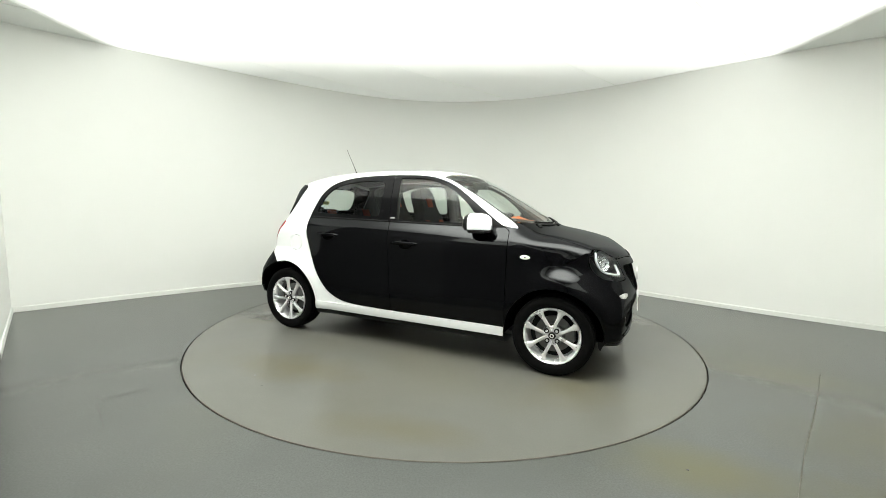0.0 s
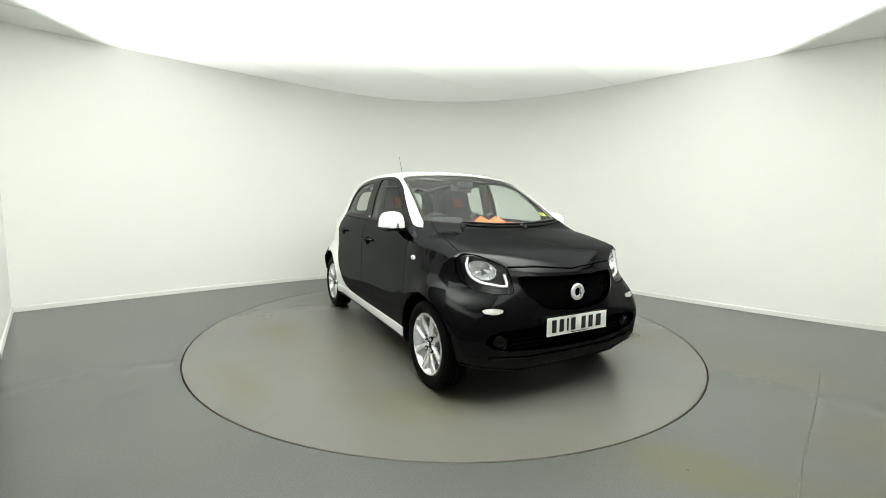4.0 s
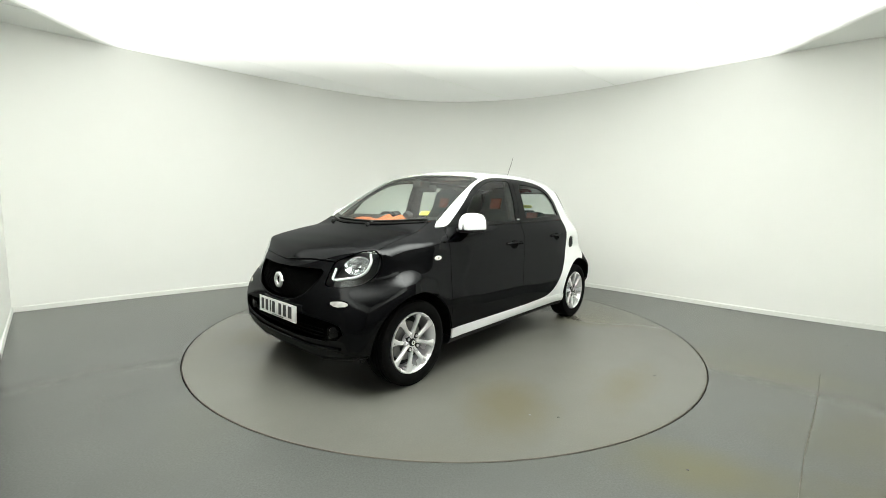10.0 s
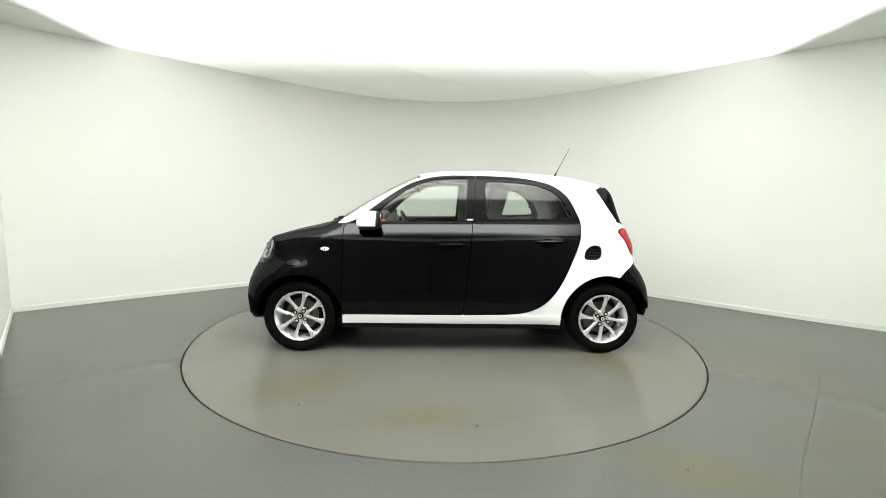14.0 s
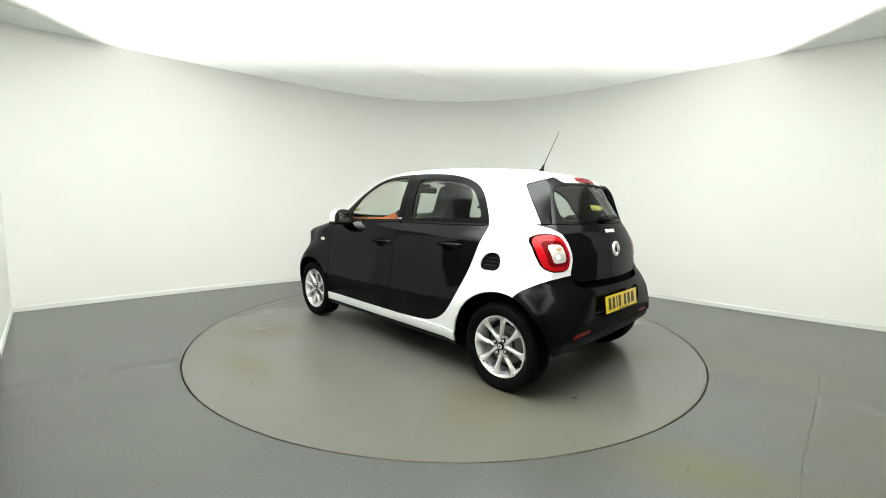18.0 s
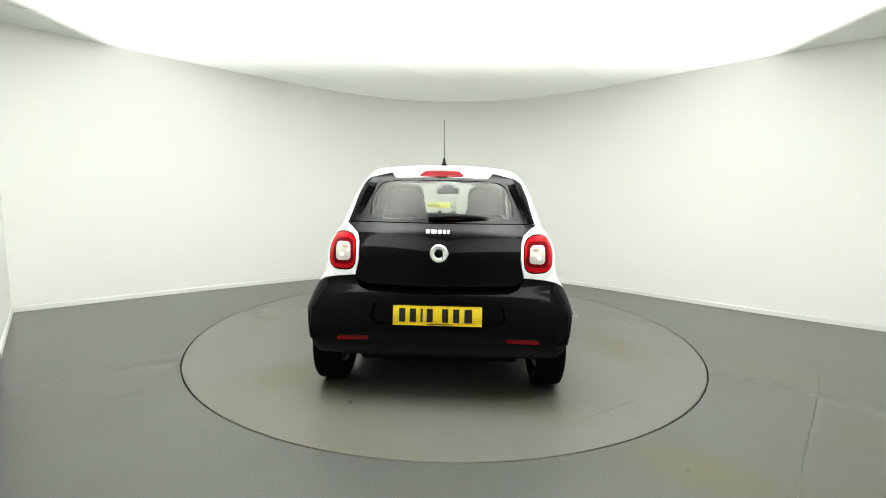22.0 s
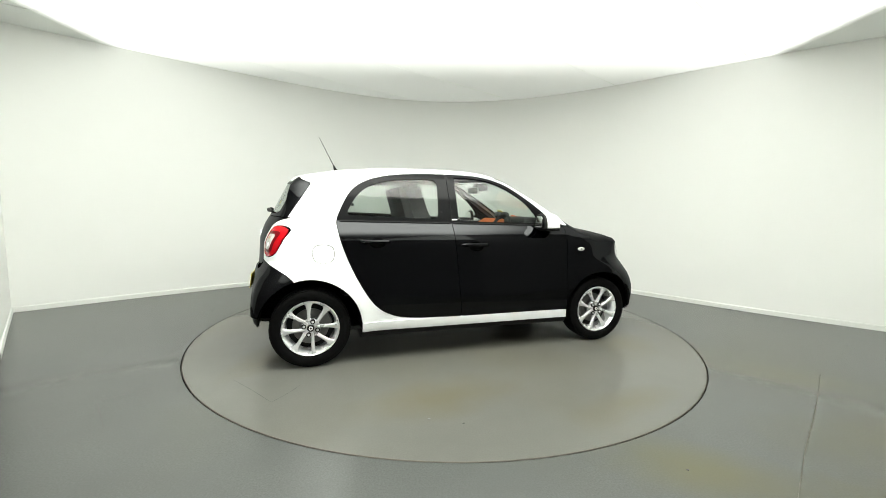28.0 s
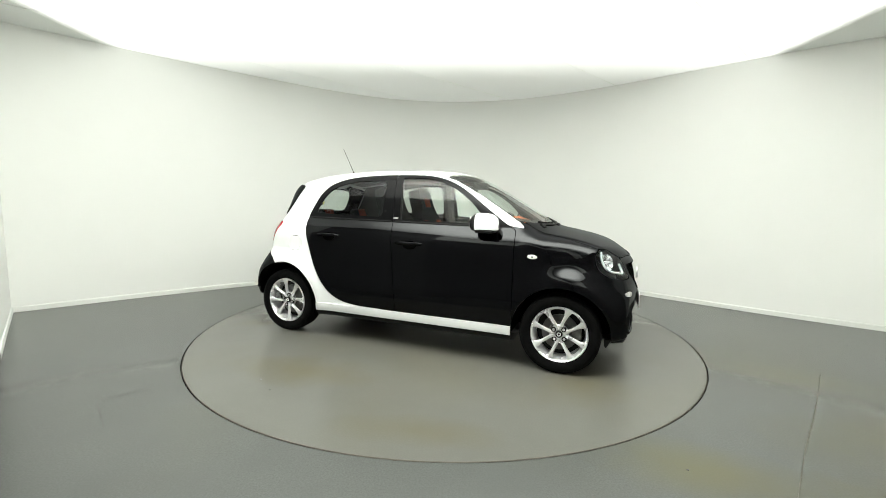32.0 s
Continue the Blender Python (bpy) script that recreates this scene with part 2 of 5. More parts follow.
def tube(points, radius, segs=8, caps=True):
    """A round bar along points; radius is one number or one for each point."""
    bm = bmesh.new()
    pts = [Vector(p) for p in points]
    rad = radius if isinstance(radius, (list, tuple)) else [radius] * len(pts)
    rings = []
    for i, p in enumerate(pts):
        d = (pts[min(i + 1, len(pts) - 1)] - pts[max(i - 1, 0)]).normalized()
        u = d.orthogonal().normalized() if i == 0 else (u - d * u.dot(d)).normalized()
        w = d.cross(u)
        rings.append([bm.verts.new(p + rad[i] * (math.cos(2 * math.pi * k / segs) * u + math.sin(2 * math.pi * k / segs) * w)) for k in range(segs)])
    for a, b in zip(rings, rings[1:]):
        for k in range(segs):
            bm.faces.new((a[k], a[(k + 1) % segs], b[(k + 1) % segs], b[k]))
    if caps:
        bm.faces.new(rings[0][::-1])
        bm.faces.new(rings[-1])
    return bm


def prism(outline, depth, m=None, bevel=0.0):
    """A flat plate with the given xy outline, from z = 0 to depth."""
    bm = bmesh.new()
    a = [bm.verts.new((x, y, 0)) for x, y in outline]
    b = [bm.verts.new((x, y, depth)) for x, y in outline]
    n = len(outline)
    bm.faces.new(a[::-1])
    top = bm.faces.new(b)
    for k in range(n):
        bm.faces.new((a[k], a[(k + 1) % n], b[(k + 1) % n], b[k]))
    if bevel:
        bmesh.ops.bevel(bm, geom=list(top.edges), offset=bevel, segments=2, affect="EDGES", profile=0.5)
    if m is not None:
        bm.transform(m)
    return bm


def rounded(points, r=0.03):
    """A closed outline with its corners rounded at about radius r, or at a corner's own third number."""
    p = [np.array(q[:2], float) for q in points]
    out = []
    for k, c in enumerate(p):
        u, w = p[k - 1] - c, p[(k + 1) % len(p)] - c
        lu, lw = np.linalg.norm(u), np.linalg.norm(w)
        rad = points[k][2] if len(points[k]) > 2 else r
        if rad <= 0:
            out.append(c)
            continue
        s, e = c + u / lu * min(rad, 0.5 * lu), c + w / lw * min(rad, 0.5 * lw)
        out += [(1 - t) ** 2 * s + 2 * t * (1 - t) * c + t * t * e for t in (0, 0.2, 0.4, 0.6, 0.8, 1)]
    return np.array(out)


def spline(points, n=12):
    """A smooth open curve through the points."""
    p = [np.array(q, float) for q in points]
    p = [2 * p[0] - p[1]] + p + [2 * p[-1] - p[-2]]
    out = []
    for a, b, c, d in zip(p, p[1:], p[2:], p[3:]):
        for k in range(n):
            t = k / n
            out.append(0.5 * (2 * b + (c - a) * t + (2 * a - 5 * b + 4 * c - d) * t * t + (3 * b - a - 3 * c + d) * t ** 3))
    out.append(p[-2])
    return out


# ================= the bay =================
CEIL_Z = 2.95
DISC_R = 2.267
# the back wall sweeps round the corner that faces the camera
WALL_PLAN = spline([(-4.56, 0.12), (-3.98, 0.70), (-3.40, 1.24), (-2.74, 1.82), (-1.90, 2.48), (-1.0, 2.97), (0.0, 3.13), (0.95, 2.95), (1.75, 2.52), (2.45, 1.95), (3.05, 1.36), (3.58, 0.85), (4.14, 0.37), (4.75, -0.10)], 8)


def wall_strip(name, plan, z0, z1, thick, mat, label):
    """A standing strip along a plan line, with its thickness on the outer side."""
    P = [Vector((p[0], p[1])) for p in plan]
    verts, faces = [], []
    for i, p in enumerate(P):
        d = (P[min(i + 1, len(P) - 1)] - P[max(i - 1, 0)]).normalized()
        o = Vector((-d.y, d.x)) * thick
        for q, z in ((p, z0), (p, z1), (p + o, z1), (p + o, z0)):
            verts.append((q.x, q.y, z))
    for i in range(len(P) - 1):
        for k in range(4):
            a, b = 4 * i + k, 4 * i + (k + 1) % 4
            faces.append((a, b, b + 4, a + 4))
    faces += [(3, 2, 1, 0), tuple(4 * (len(P) - 1) + k for k in range(4))]
    ob = link(name, verts, faces, mat)
    bm = bmesh.new()
    bm.from_mesh(ob.data)
    bmesh.ops.recalc_face_normals(bm, faces=bm.faces)
    for f in bm.faces:
        f.smooth = abs(f.normal.z) < 0.5
    for e in bm.edges:
        e.smooth = not (len(e.link_faces) == 2 and e.calc_face_angle() > 0.6)
    bm.to_mesh(ob.data)
    bm.free()
    return tagged(ob, label, kind="structure")


def skirting(plan):
    """A rounded skirting board along the inner side of a wall."""
    P = [Vector((p[0], p[1])) for p in plan]
    sec = [(0.0, 0.0), (0.012, 0.0), (0.012, 0.046), (0.009, 0.053), (0.004, 0.056), (0.0, 0.056)]
    verts, faces = [], []
    for i, p in enumerate(P):
        d = (P[min(i + 1, len(P) - 1)] - P[max(i - 1, 0)]).normalized()
        o = Vector((d.y, -d.x))
        for s, z in sec:
            q = p + o * (s + 0.001)
            verts.append((q.x, q.y, z))
    n = len(sec)
    for i in range(len(P) - 1):
        for k in range(n):
            a, b = n * i + k, n * i + (k + 1) % n
            faces.append((a, b, b + n, a + n))
    bm_ob = link("baseboard", verts, faces, TRIM)
    return tagged(bm_ob, "white painted skirting board along the wall", kind="structure")


LEFT_CORNER, RIGHT_CORNER, FRONT_CORNER = (-4.56, 0.12), (4.75, -0.10), (0.06, -4.62)
wall_strip("wall_back", WALL_PLAN, 0, CEIL_Z, 0.12, WALL, "smooth white painted wall sweeping round a curved corner")
LEFT_END, RIGHT_END = (-3.32, -1.15), (3.62, -1.20)
wall_strip("wall_left", [LEFT_END, (-3.9, -0.56), LEFT_CORNER], 0, CEIL_Z, 0.12, WALL, "plain white painted side wall")
wall_strip("wall_right", [RIGHT_CORNER, (4.2, -0.64), RIGHT_END], 0, CEIL_Z, 0.12, WALL, "plain white painted side wall")
skirting(WALL_PLAN)
skirting([LEFT_END, (-3.9, -0.56), LEFT_CORNER])
skirting([RIGHT_CORNER, (4.2, -0.64), RIGHT_END])
# unseen open side behind the camera: greys stand in for its dimness
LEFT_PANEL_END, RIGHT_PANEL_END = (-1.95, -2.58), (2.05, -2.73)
wall_strip("wall_panel_right", [RIGHT_END, (2.8, -2.0), RIGHT_PANEL_END], 0, CEIL_Z, 0.10, DIM_WALL, "unseen grey wall, its dimness towards the camera put into the colour")
wall_strip("wall_panel_left", [LEFT_PANEL_END, (-2.6, -1.9), LEFT_END], 0, CEIL_Z, 0.10, DIM_WALL, "unseen grey wall, its dimness towards the camera put into the colour")
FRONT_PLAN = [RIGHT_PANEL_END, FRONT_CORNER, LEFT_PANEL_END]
# added for the reflections: dark below, white above
wall_strip("wall_front", FRONT_PLAN, 0, 2.05, 0.06, DARK_CLOSURE, "unseen dark grey closure standing in for the dark space behind the camera")
wall_strip("wall_front_upper", FRONT_PLAN, 2.05, CEIL_Z, 0.12, WALL, "unseen white painted wall added over the dark closure")


def make_floor():
    """The floor round the pit of the turntable, and the pit below the gap."""
    segs = 128
    verts, faces = [], []
    for k in range(segs):
        a = 2 * math.pi * k / segs
        c, s = math.cos(a), math.sin(a)
        half = 5.4 / max(abs(c), abs(s))
        verts += [(half * c, half * s, 0), ((DISC_R + 0.003) * c, (DISC_R + 0.003) * s, 0), ((DISC_R + 0.003) * c, (DISC_R + 0.003) * s, -0.05), (half * c, half * s, -0.05)]
    for k in range(segs):
        a, b = 4 * k, 4 * ((k + 1) % segs)
        faces += [(a, a + 1, b + 1, b), (a + 1, a + 2, b + 2, b + 1), (a + 3, a, b, b + 3)]
    faces = [f[::-1] for f in faces]
    tagged(link("floor", verts, faces, FLOOR), "grey painted concrete floor with stains and scratches", kind="structure")
    pit = lathe([(0.0, -0.09), (DISC_R + 0.3, -0.09), (DISC_R + 0.3, -0.05)], 96)
    tagged(part("turntable_pit", pit, GAP), "dark pit under the turntable gap", kind="structure")


def make_ceiling():
    """White panels with narrow joints that run along the left wall's direction."""
    d, o = Vector((1, 0.93)).normalized(), Vector((0.93, -1)).normalized()
    joints = [-5.5, -2.62, -1.465, 0.13, 1.70, 3.3, 5.6]
    bm = bmesh.new()
    for a, b in zip(joints, joints[1:]):
        q = [o * (a + 0.006) - d * 6, o * (b - 0.006) - d * 6, o * (b - 0.006) + d * 6, o * (a + 0.006) + d * 6]
        lo = [bm.verts.new((p.x, p.y, CEIL_Z)) for p in q]
        hi = [bm.verts.new((p.x, p.y, CEIL_Z + 0.003)) for p in q]
        bm.faces.new(lo)
        bm.faces.new(hi)
        for k in range(4):
            bm.faces.new((lo[k], lo[(k + 1) % 4], hi[(k + 1) % 4], hi[k]))
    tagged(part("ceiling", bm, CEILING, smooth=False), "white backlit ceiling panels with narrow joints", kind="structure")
    tagged(part("ceiling_back", box((-6, -6, CEIL_Z + 0.005), (6, 6, CEIL_Z + 0.05)), JOINT, smooth=False), "plain board closing the ceiling joints", kind="structure")


make_floor()
make_ceiling()
turntable = tagged(part("turntable", lathe([(0.0, 0.0), (DISC_R - 0.010, 0.0), (DISC_R - 0.005, -0.003), (DISC_R - 0.005, -0.06), (0.0, -0.06)], 128), DISC, angle=20),
                   "round grey turntable flush with the floor", "turntable")
# ================= the car: body surface =================
CAR_OFF = Vector((-0.0428, -0.0071, 0.0))
car = tagged(new("car"), "small black and white five-door hatchback car standing on the turntable", "car")


def table(points, sigma):
    """A smoothed curve through (position, value) pairs."""
    xs = np.arange(-3.0, 3.0, 0.005)
    p = np.array(points, float)
    v = np.interp(xs, p[:, 0], p[:, 1])
    k = np.exp(-0.5 * (np.arange(-60, 61) * 0.005 / sigma) ** 2)
    v = np.convolve(np.pad(v, 60, "edge"), k / k.sum(), "valid")
    return lambda q: np.interp(q, xs, v)


ROOF_Z = table([(-2.2, 1.20), (-1.46, 1.402), (-1.3, 1.445), (-1.0, 1.498), (-0.7, 1.523), (-0.35, 1.535), (0.0, 1.531), (0.2, 1.513), (0.36, 1.480), (0.55, 1.382), (0.80, 1.238), (1.09, 1.054), (1.2, 1.022), (1.4, 0.975), (1.55, 0.928), (1.68, 0.865), (1.80, 0.775), (2.0, 0.6)], 0.03)
CROWN = table([(-1.5, 0.22), (-1.0, 0.14), (0.2, 0.12), (0.4, 0.15), (1.0, 0.15), (1.2, 0.05), (1.6, 0.035)], 0.05)
NOSE_X = table([(0.1, 1.70), (0.22, 1.74), (0.30, 1.758), (0.42, 1.785), (0.58, 1.792), (0.70, 1.780), (0.80, 1.745), (0.86, 1.69), (1.0, 1.6)], 0.025)
TAIL_X = table([(0.1, -1.55), (0.25, -1.63), (0.35, -1.695), (0.46, -1.708), (0.60, -1.698), (0.68, -1.690), (0.73, -1.662), (0.92, -1.652), (1.03, -1.615), (1.09, -1.578), (1.36, -1.435), (1.5, -1.37)], 0.02)
TAIL_BOW = table([(0.3, 0.045), (0.6, 0.125), (0.72, 0.28), (0.9, 0.29), (1.1, 0.40), (1.4, 0.48)], 0.05)
SIDE_Y = table([(0.15, 0.775), (0.22, 0.800), (0.26, 0.813), (0.32, 0.817), (0.42, 0.826), (0.52, 0.830), (0.62, 0.824), (0.75, 0.810), (0.85, 0.802), (0.90, 0.796), (0.93, 0.790), (0.96, 0.780), (0.99, 0.767), (1.02, 0.750), (1.052, 0.729), (1.08, 0.724), (1.25, 0.685), (1.42, 0.618), (1.5, 0.57), (1.6, 0.49)], 0.010)
SIDE_PLAN = table([(-1.8, -0.17), (-1.5, -0.08), (-1.25, -0.036), (-1.0, -0.012), (-0.8, 0.0), (0.9, 0.0), (1.25, 0.006), (1.5, -0.03), (1.8, -0.12)], 0.08)
SIDE_LOW = table([(-1.9, -0.06), (-1.55, -0.006), (-1.2, 0.004), (-0.9, 0.0), (0.9, 0.0), (1.2, 0.004), (1.36, -0.002), (1.50, -0.030), (1.62, -0.062), (1.9, -0.15)], 0.05)
NOSE_BOW = table([(0.2, 0.09), (0.50, 0.17), (0.62, 0.22), (0.75, 0.47), (1.0, 0.22)], 0.04)
NOSE_ROUND = table([(0.2, 0.14), (0.50, 0.10), (0.70, 0.28), (0.84, 0.17), (1.0, 0.13)], 0.04)
TAIL_ROUND = table([(0.2, 0.14), (0.55, 0.20), (0.75, 0.09), (1.2, 0.18)], 0.04)
SIDE_HIGH = table([(-1.8, -0.24), (-1.5, -0.15), (-1.2, -0.105), (-1.0, -0.065), (-0.8, -0.03), (-0.4, 0.0), (0.3, 0.0), (0.7, -0.01), (1.0, -0.03), (1.3, -0.06)], 0.08)


def side_y(x, z):
    h = np.clip((z - 0.95) / 0.45, 0, 1)
    flare = 0.020 * np.clip((x - 0.95) / 0.4, 0.25, 1) * np.exp(-((np.hypot(x - 1.26, z - 0.29) - 0.36) / 0.10) ** 2) + 0.022 * np.exp(-((np.hypot(x + 1.27, z - 0.29) - 0.38) / 0.09) ** 2)
    shelf = np.exp(-((x - 1.32) / np.where(x > 1.32, 0.16, 0.14)) ** 2) * (0.018 - 0.050 * np.clip((z - 0.69) / 0.12, 0, 1) ** 2 * (3 - 2 * np.clip((z - 0.69) / 0.12, 0, 1)))
    fill = 0.022 * np.clip((x - 0.93) / 0.15, 0, 1) * np.exp(-((z - 0.97) / 0.07) ** 2)
    dip = -0.012 * np.exp(-((z - 0.62) / 0.13) ** 2) * np.exp(-((x - 0.0) / 0.75) ** 4)
    zz = z + 0.022 * np.clip((-x + 0.4) / 1.4, -0.3, 1.0) * -1.0
    low = np.clip((0.78 - z) / 0.22, 0, 1)
    plan = SIDE_LOW(x) * low + SIDE_PLAN(x) * (1 - low)
    return SIDE_Y(zz) + plan * (1 - h) + SIDE_HIGH(x) * h + flare + shelf + fill + dip


def smax(a, b, r):
    h = np.maximum(r - np.abs(a - b), 0) / r
    return np.maximum(a, b) + h * h * r * 0.25


def body(P):
    """Below zero inside the car's body."""
    x, y, z = P[..., 0], np.abs(P[..., 1]), P[..., 2]
    top = z - (ROOF_Z(x) - CROWN(x) * y * y)
    side = y - side_y(x, z)
    nose = x - (NOSE_X(z) - NOSE_BOW(z) * y * y)
    tail = TAIL_X(z) + TAIL_BOW(z) * y * y - x
    low = 0.19 + 0.085 * np.clip((-1.42 - x) / 0.12, 0, 1) + (0.002 + 0.07 * np.clip((y - 0.40) / 0.35, 0, 1)) * np.clip((x - 1.45) / 0.15, 0, 1) - z
    f = smax(top, side, 0.10 + 0.06 * np.clip((x - 1.0) / 0.2, 0, 1))
    f = smax(f, nose, 0.05)
    f = smax(f, tail, 0.07)
    f = smax(f, np.maximum(nose, tail), 0.02)
    g = smax(smax(side, nose, NOSE_ROUND(z)), tail, TAIL_ROUND(z))
    f = np.maximum(f, g)
    return smax(f, low, 0.05)


def body_normal(P):
    e = 1e-3
    g = np.stack([body(P + np.eye(3)[k] * e) - body(P - np.eye(3)[k] * e) for k in range(3)], -1)
    return g / np.linalg.norm(g, axis=-1, keepdims=True)


def shell():
    """The body surface as a box of quads thrown outwards from the cabin's middle."""
    nx, ny, nz = 190, 76, 78
    X, Y, Z = np.linspace(-1.86, 1.92, nx + 1), np.linspace(-0.95, 0.95, ny + 1), np.linspace(0.10, 1.66, nz + 1)
    index, pts, faces = {}, [], []

    def at(i, j, k):
        if (i, j, k) not in index:
            index[i, j, k] = len(pts)
            pts.append((X[i], Y[j], Z[k]))
        return index[i, j, k]

    for i in range(nx):
        for k in range(nz):
            faces.append((at(i, 0, k), at(i + 1, 0, k), at(i + 1, 0, k + 1), at(i, 0, k + 1)))
            faces.append((at(i, ny, k + 1), at(i + 1, ny, k + 1), at(i + 1, ny, k), at(i, ny, k)))
        for j in range(ny):
            faces.append((at(i, j, nz), at(i + 1, j, nz), at(i + 1, j + 1, nz), at(i, j + 1, nz)))
            faces.append((at(i, j + 1, 0), at(i + 1, j + 1, 0), at(i + 1, j, 0), at(i, j, 0)))
    for j in range(ny):
        for k in range(nz):
            faces.append((at(nx, j, k), at(nx, j + 1, k), at(nx, j + 1, k + 1), at(nx, j, k + 1)))
            faces.append((at(0, j, k + 1), at(0, j + 1, k + 1), at(0, j + 1, k), at(0, j, k)))
    P = np.array(pts)
    Q = np.stack([np.clip(P[:, 0] * 0.86, -1.3, 1.35), P[:, 1] * 0.35, np.clip(P[:, 2], 0.42, 0.72)], 1)
    lo, hi = np.zeros(len(P)), np.full(len(P), 1.3)
    for _ in range(40):
        mid = (lo + hi) / 2
        inside = body(Q + mid[:, None] * (P - Q)) < 0
        lo, hi = np.where(inside, mid, lo), np.where(inside, hi, mid)
    return Q + lo[:, None] * (P - Q), faces


class Sheet:
    """The shell's faces, from which panels are cut one after another."""

    def __init__(self):
        P, self.faces = shell()
        self.P = [tuple(p) for p in P]
        self.rest = self.faces

    def cut(self, g, faces=None):
        """Splits faces (else what is left) by g > 0. Returns (inside, outside)."""
        src = self.rest if faces is None else faces
        v = g(np.array(self.P)).tolist()
        inside, outside, made = [], [], {}
        for f in src:
            s = [v[i] > 0 for i in f]
            if all(s):
                inside.append(f)
            elif not any(s):
                outside.append(f)
            else:
                a, b = [], []
                for i, j in zip(f, f[1:] + f[:1]):
                    (a if v[i] > 0 else b).append(i)
                    if (v[i] > 0) != (v[j] > 0):
                        key = (min(i, j), max(i, j))
                        if key not in made:
                            t = v[key[0]] / (v[key[0]] - v[key[1]])
                            made[key] = len(self.P)
                            p, q = self.P[key[0]], self.P[key[1]]
                            self.P.append(tuple(p[c] + t * (q[c] - p[c]) for c in range(3)))
                            v.append(0.0)
                        a.append(made[key])
                        b.append(made[key])
                inside.append(tuple(a))
                outside.append(tuple(b))
        if faces is None:
            self.rest = outside
        return inside, outside

    def take(self, g, gap=0.0025):
        """Cuts a panel out of what is left; the joint round it goes to the seam."""
        panel, _ = self.cut(lambda P: g(P) - gap)
        joint, _ = self.cut(lambda P: g(P) + gap)
        self.seams = (self.seams if hasattr(self, "seams") else []) + joint
        return panel

    def build(self, name, faces, mat, parent, label="", sink=0.0, flange=0.012, double=False):
        """Makes a part of the faces, sunk along the normal, with a turned-in edge."""
        used = sorted({i for f in faces for i in f})
        order = {i: k for k, i in enumerate(used)}
        P = np.array([self.P[i] for i in used])
        N = body_normal(P)
        P = P - N * sink
        F = [tuple(order[i] for i in f) for f in faces]
        verts, normals = list(P), list(N)
        if flange:
            count = {}
            for f in F:
                for i, j in zip(f, f[1:] + f[:1]):
                    count[i, j] = 1
            rim = [(i, j) for i, j in count if (j, i) not in count]
            deep = {}
            for i, j in rim:
                for q in (i, j):
                    if q not in deep:
                        deep[q] = (len(verts), len(verts) + 1)
                        verts += [P[q], P[q] - N[q] * flange]
                        normals += [N[q], N[q]]
            acc = {}
            for i, j in rim:
                a, b = deep[i], deep[j]
                F.append((b[0], a[0], a[1], b[1]))
                n = np.cross(np.array(verts[j]) - np.array(verts[i]), N[i])
                n /= max(np.linalg.norm(n), 1e-9)
                for q in (i, j):
                    acc[q] = acc.get(q, 0) + n
            for q, n in acc.items():
                n = n / max(np.linalg.norm(n), 1e-9)
                normals[deep[q][0]] = normals[deep[q][1]] = n
        off = np.array(CAR_OFF)
        return link(name, [np.array(v) + off for v in verts], F, mat, parent, label, True, normals)


def poly_sdf(u, w, outline):
    """Signed distance of points (u, w) to a closed outline; above zero inside."""
    p = np.array(outline, float)
    q = np.roll(p, -1, axis=0)
    d2, odd = np.full(u.shape, 1e9), np.zeros(u.shape, bool)
    for a, b in zip(p, q):
        e = b - a
        t = np.clip(((u - a[0]) * e[0] + (w - a[1]) * e[1]) / max(e @ e, 1e-12), 0, 1)
        d2 = np.minimum(d2, (u - a[0] - t * e[0]) ** 2 + (w - a[1] - t * e[1]) ** 2)
        if a[1] != b[1]:
            odd ^= ((a[1] > w) != (b[1] > w)) & (u < (b[0] - a[0]) * (w - a[1]) / (b[1] - a[1]) + a[0])
    return np.where(odd, 1, -1) * np.sqrt(d2)


def side_area(outline, s, r=0.03, ymin=0.3):
    o = rounded(outline, r)
    return lambda P: np.minimum(poly_sdf(P[:, 0], P[:, 2], o), s * P[:, 1] - ymin)


def end_area(outline, front, r=0.03, s=0, xlim=1.2):
    """An area seen from the front or the rear; s = 0: mirrored about the middle."""
    o = rounded(outline, r) if r else outline

    def g(P):
        y = np.abs(P[:, 1]) if s == 0 else s * P[:, 1]
        lim = (P[:, 0] - xlim) if front else (-xlim - P[:, 0])
        return np.minimum(poly_sdf(y, P[:, 2], o), lim)
    return g


def mirrored(half):
    """A closed outline from its half with y >= 0, listed from bottom to top or back."""
    return [(a, b) for a, b in half] + [(-a, b) for a, b in half[::-1]]


sheet = Sheet()
SIDES = ((1, "l"), (-1, "r"))

# wheel arches
for cx, rad in ((1.247, 0.352), (-1.247, 0.372)):
    sheet.cut(lambda P, cx=cx, rad=rad: np.minimum(rad - np.hypot(P[:, 0] - cx, P[:, 2] - 0.288), np.abs(P[:, 1]) - 0.50))
# underside
under = sheet.take(lambda P: 0.250 + 0.07 * np.clip((np.abs(P[:, 1]) - 0.40) / 0.35, 0, 1) * np.clip((P[:, 0] - 1.45) / 0.15, 0, 1) - 0.040 * np.clip((P[:, 0] - 1.45) / 0.1, 0, 1) - P[:, 2], 0.0)
sheet.build("underbody", under, PLASTIC, car, "black plastic underbody", flange=0)

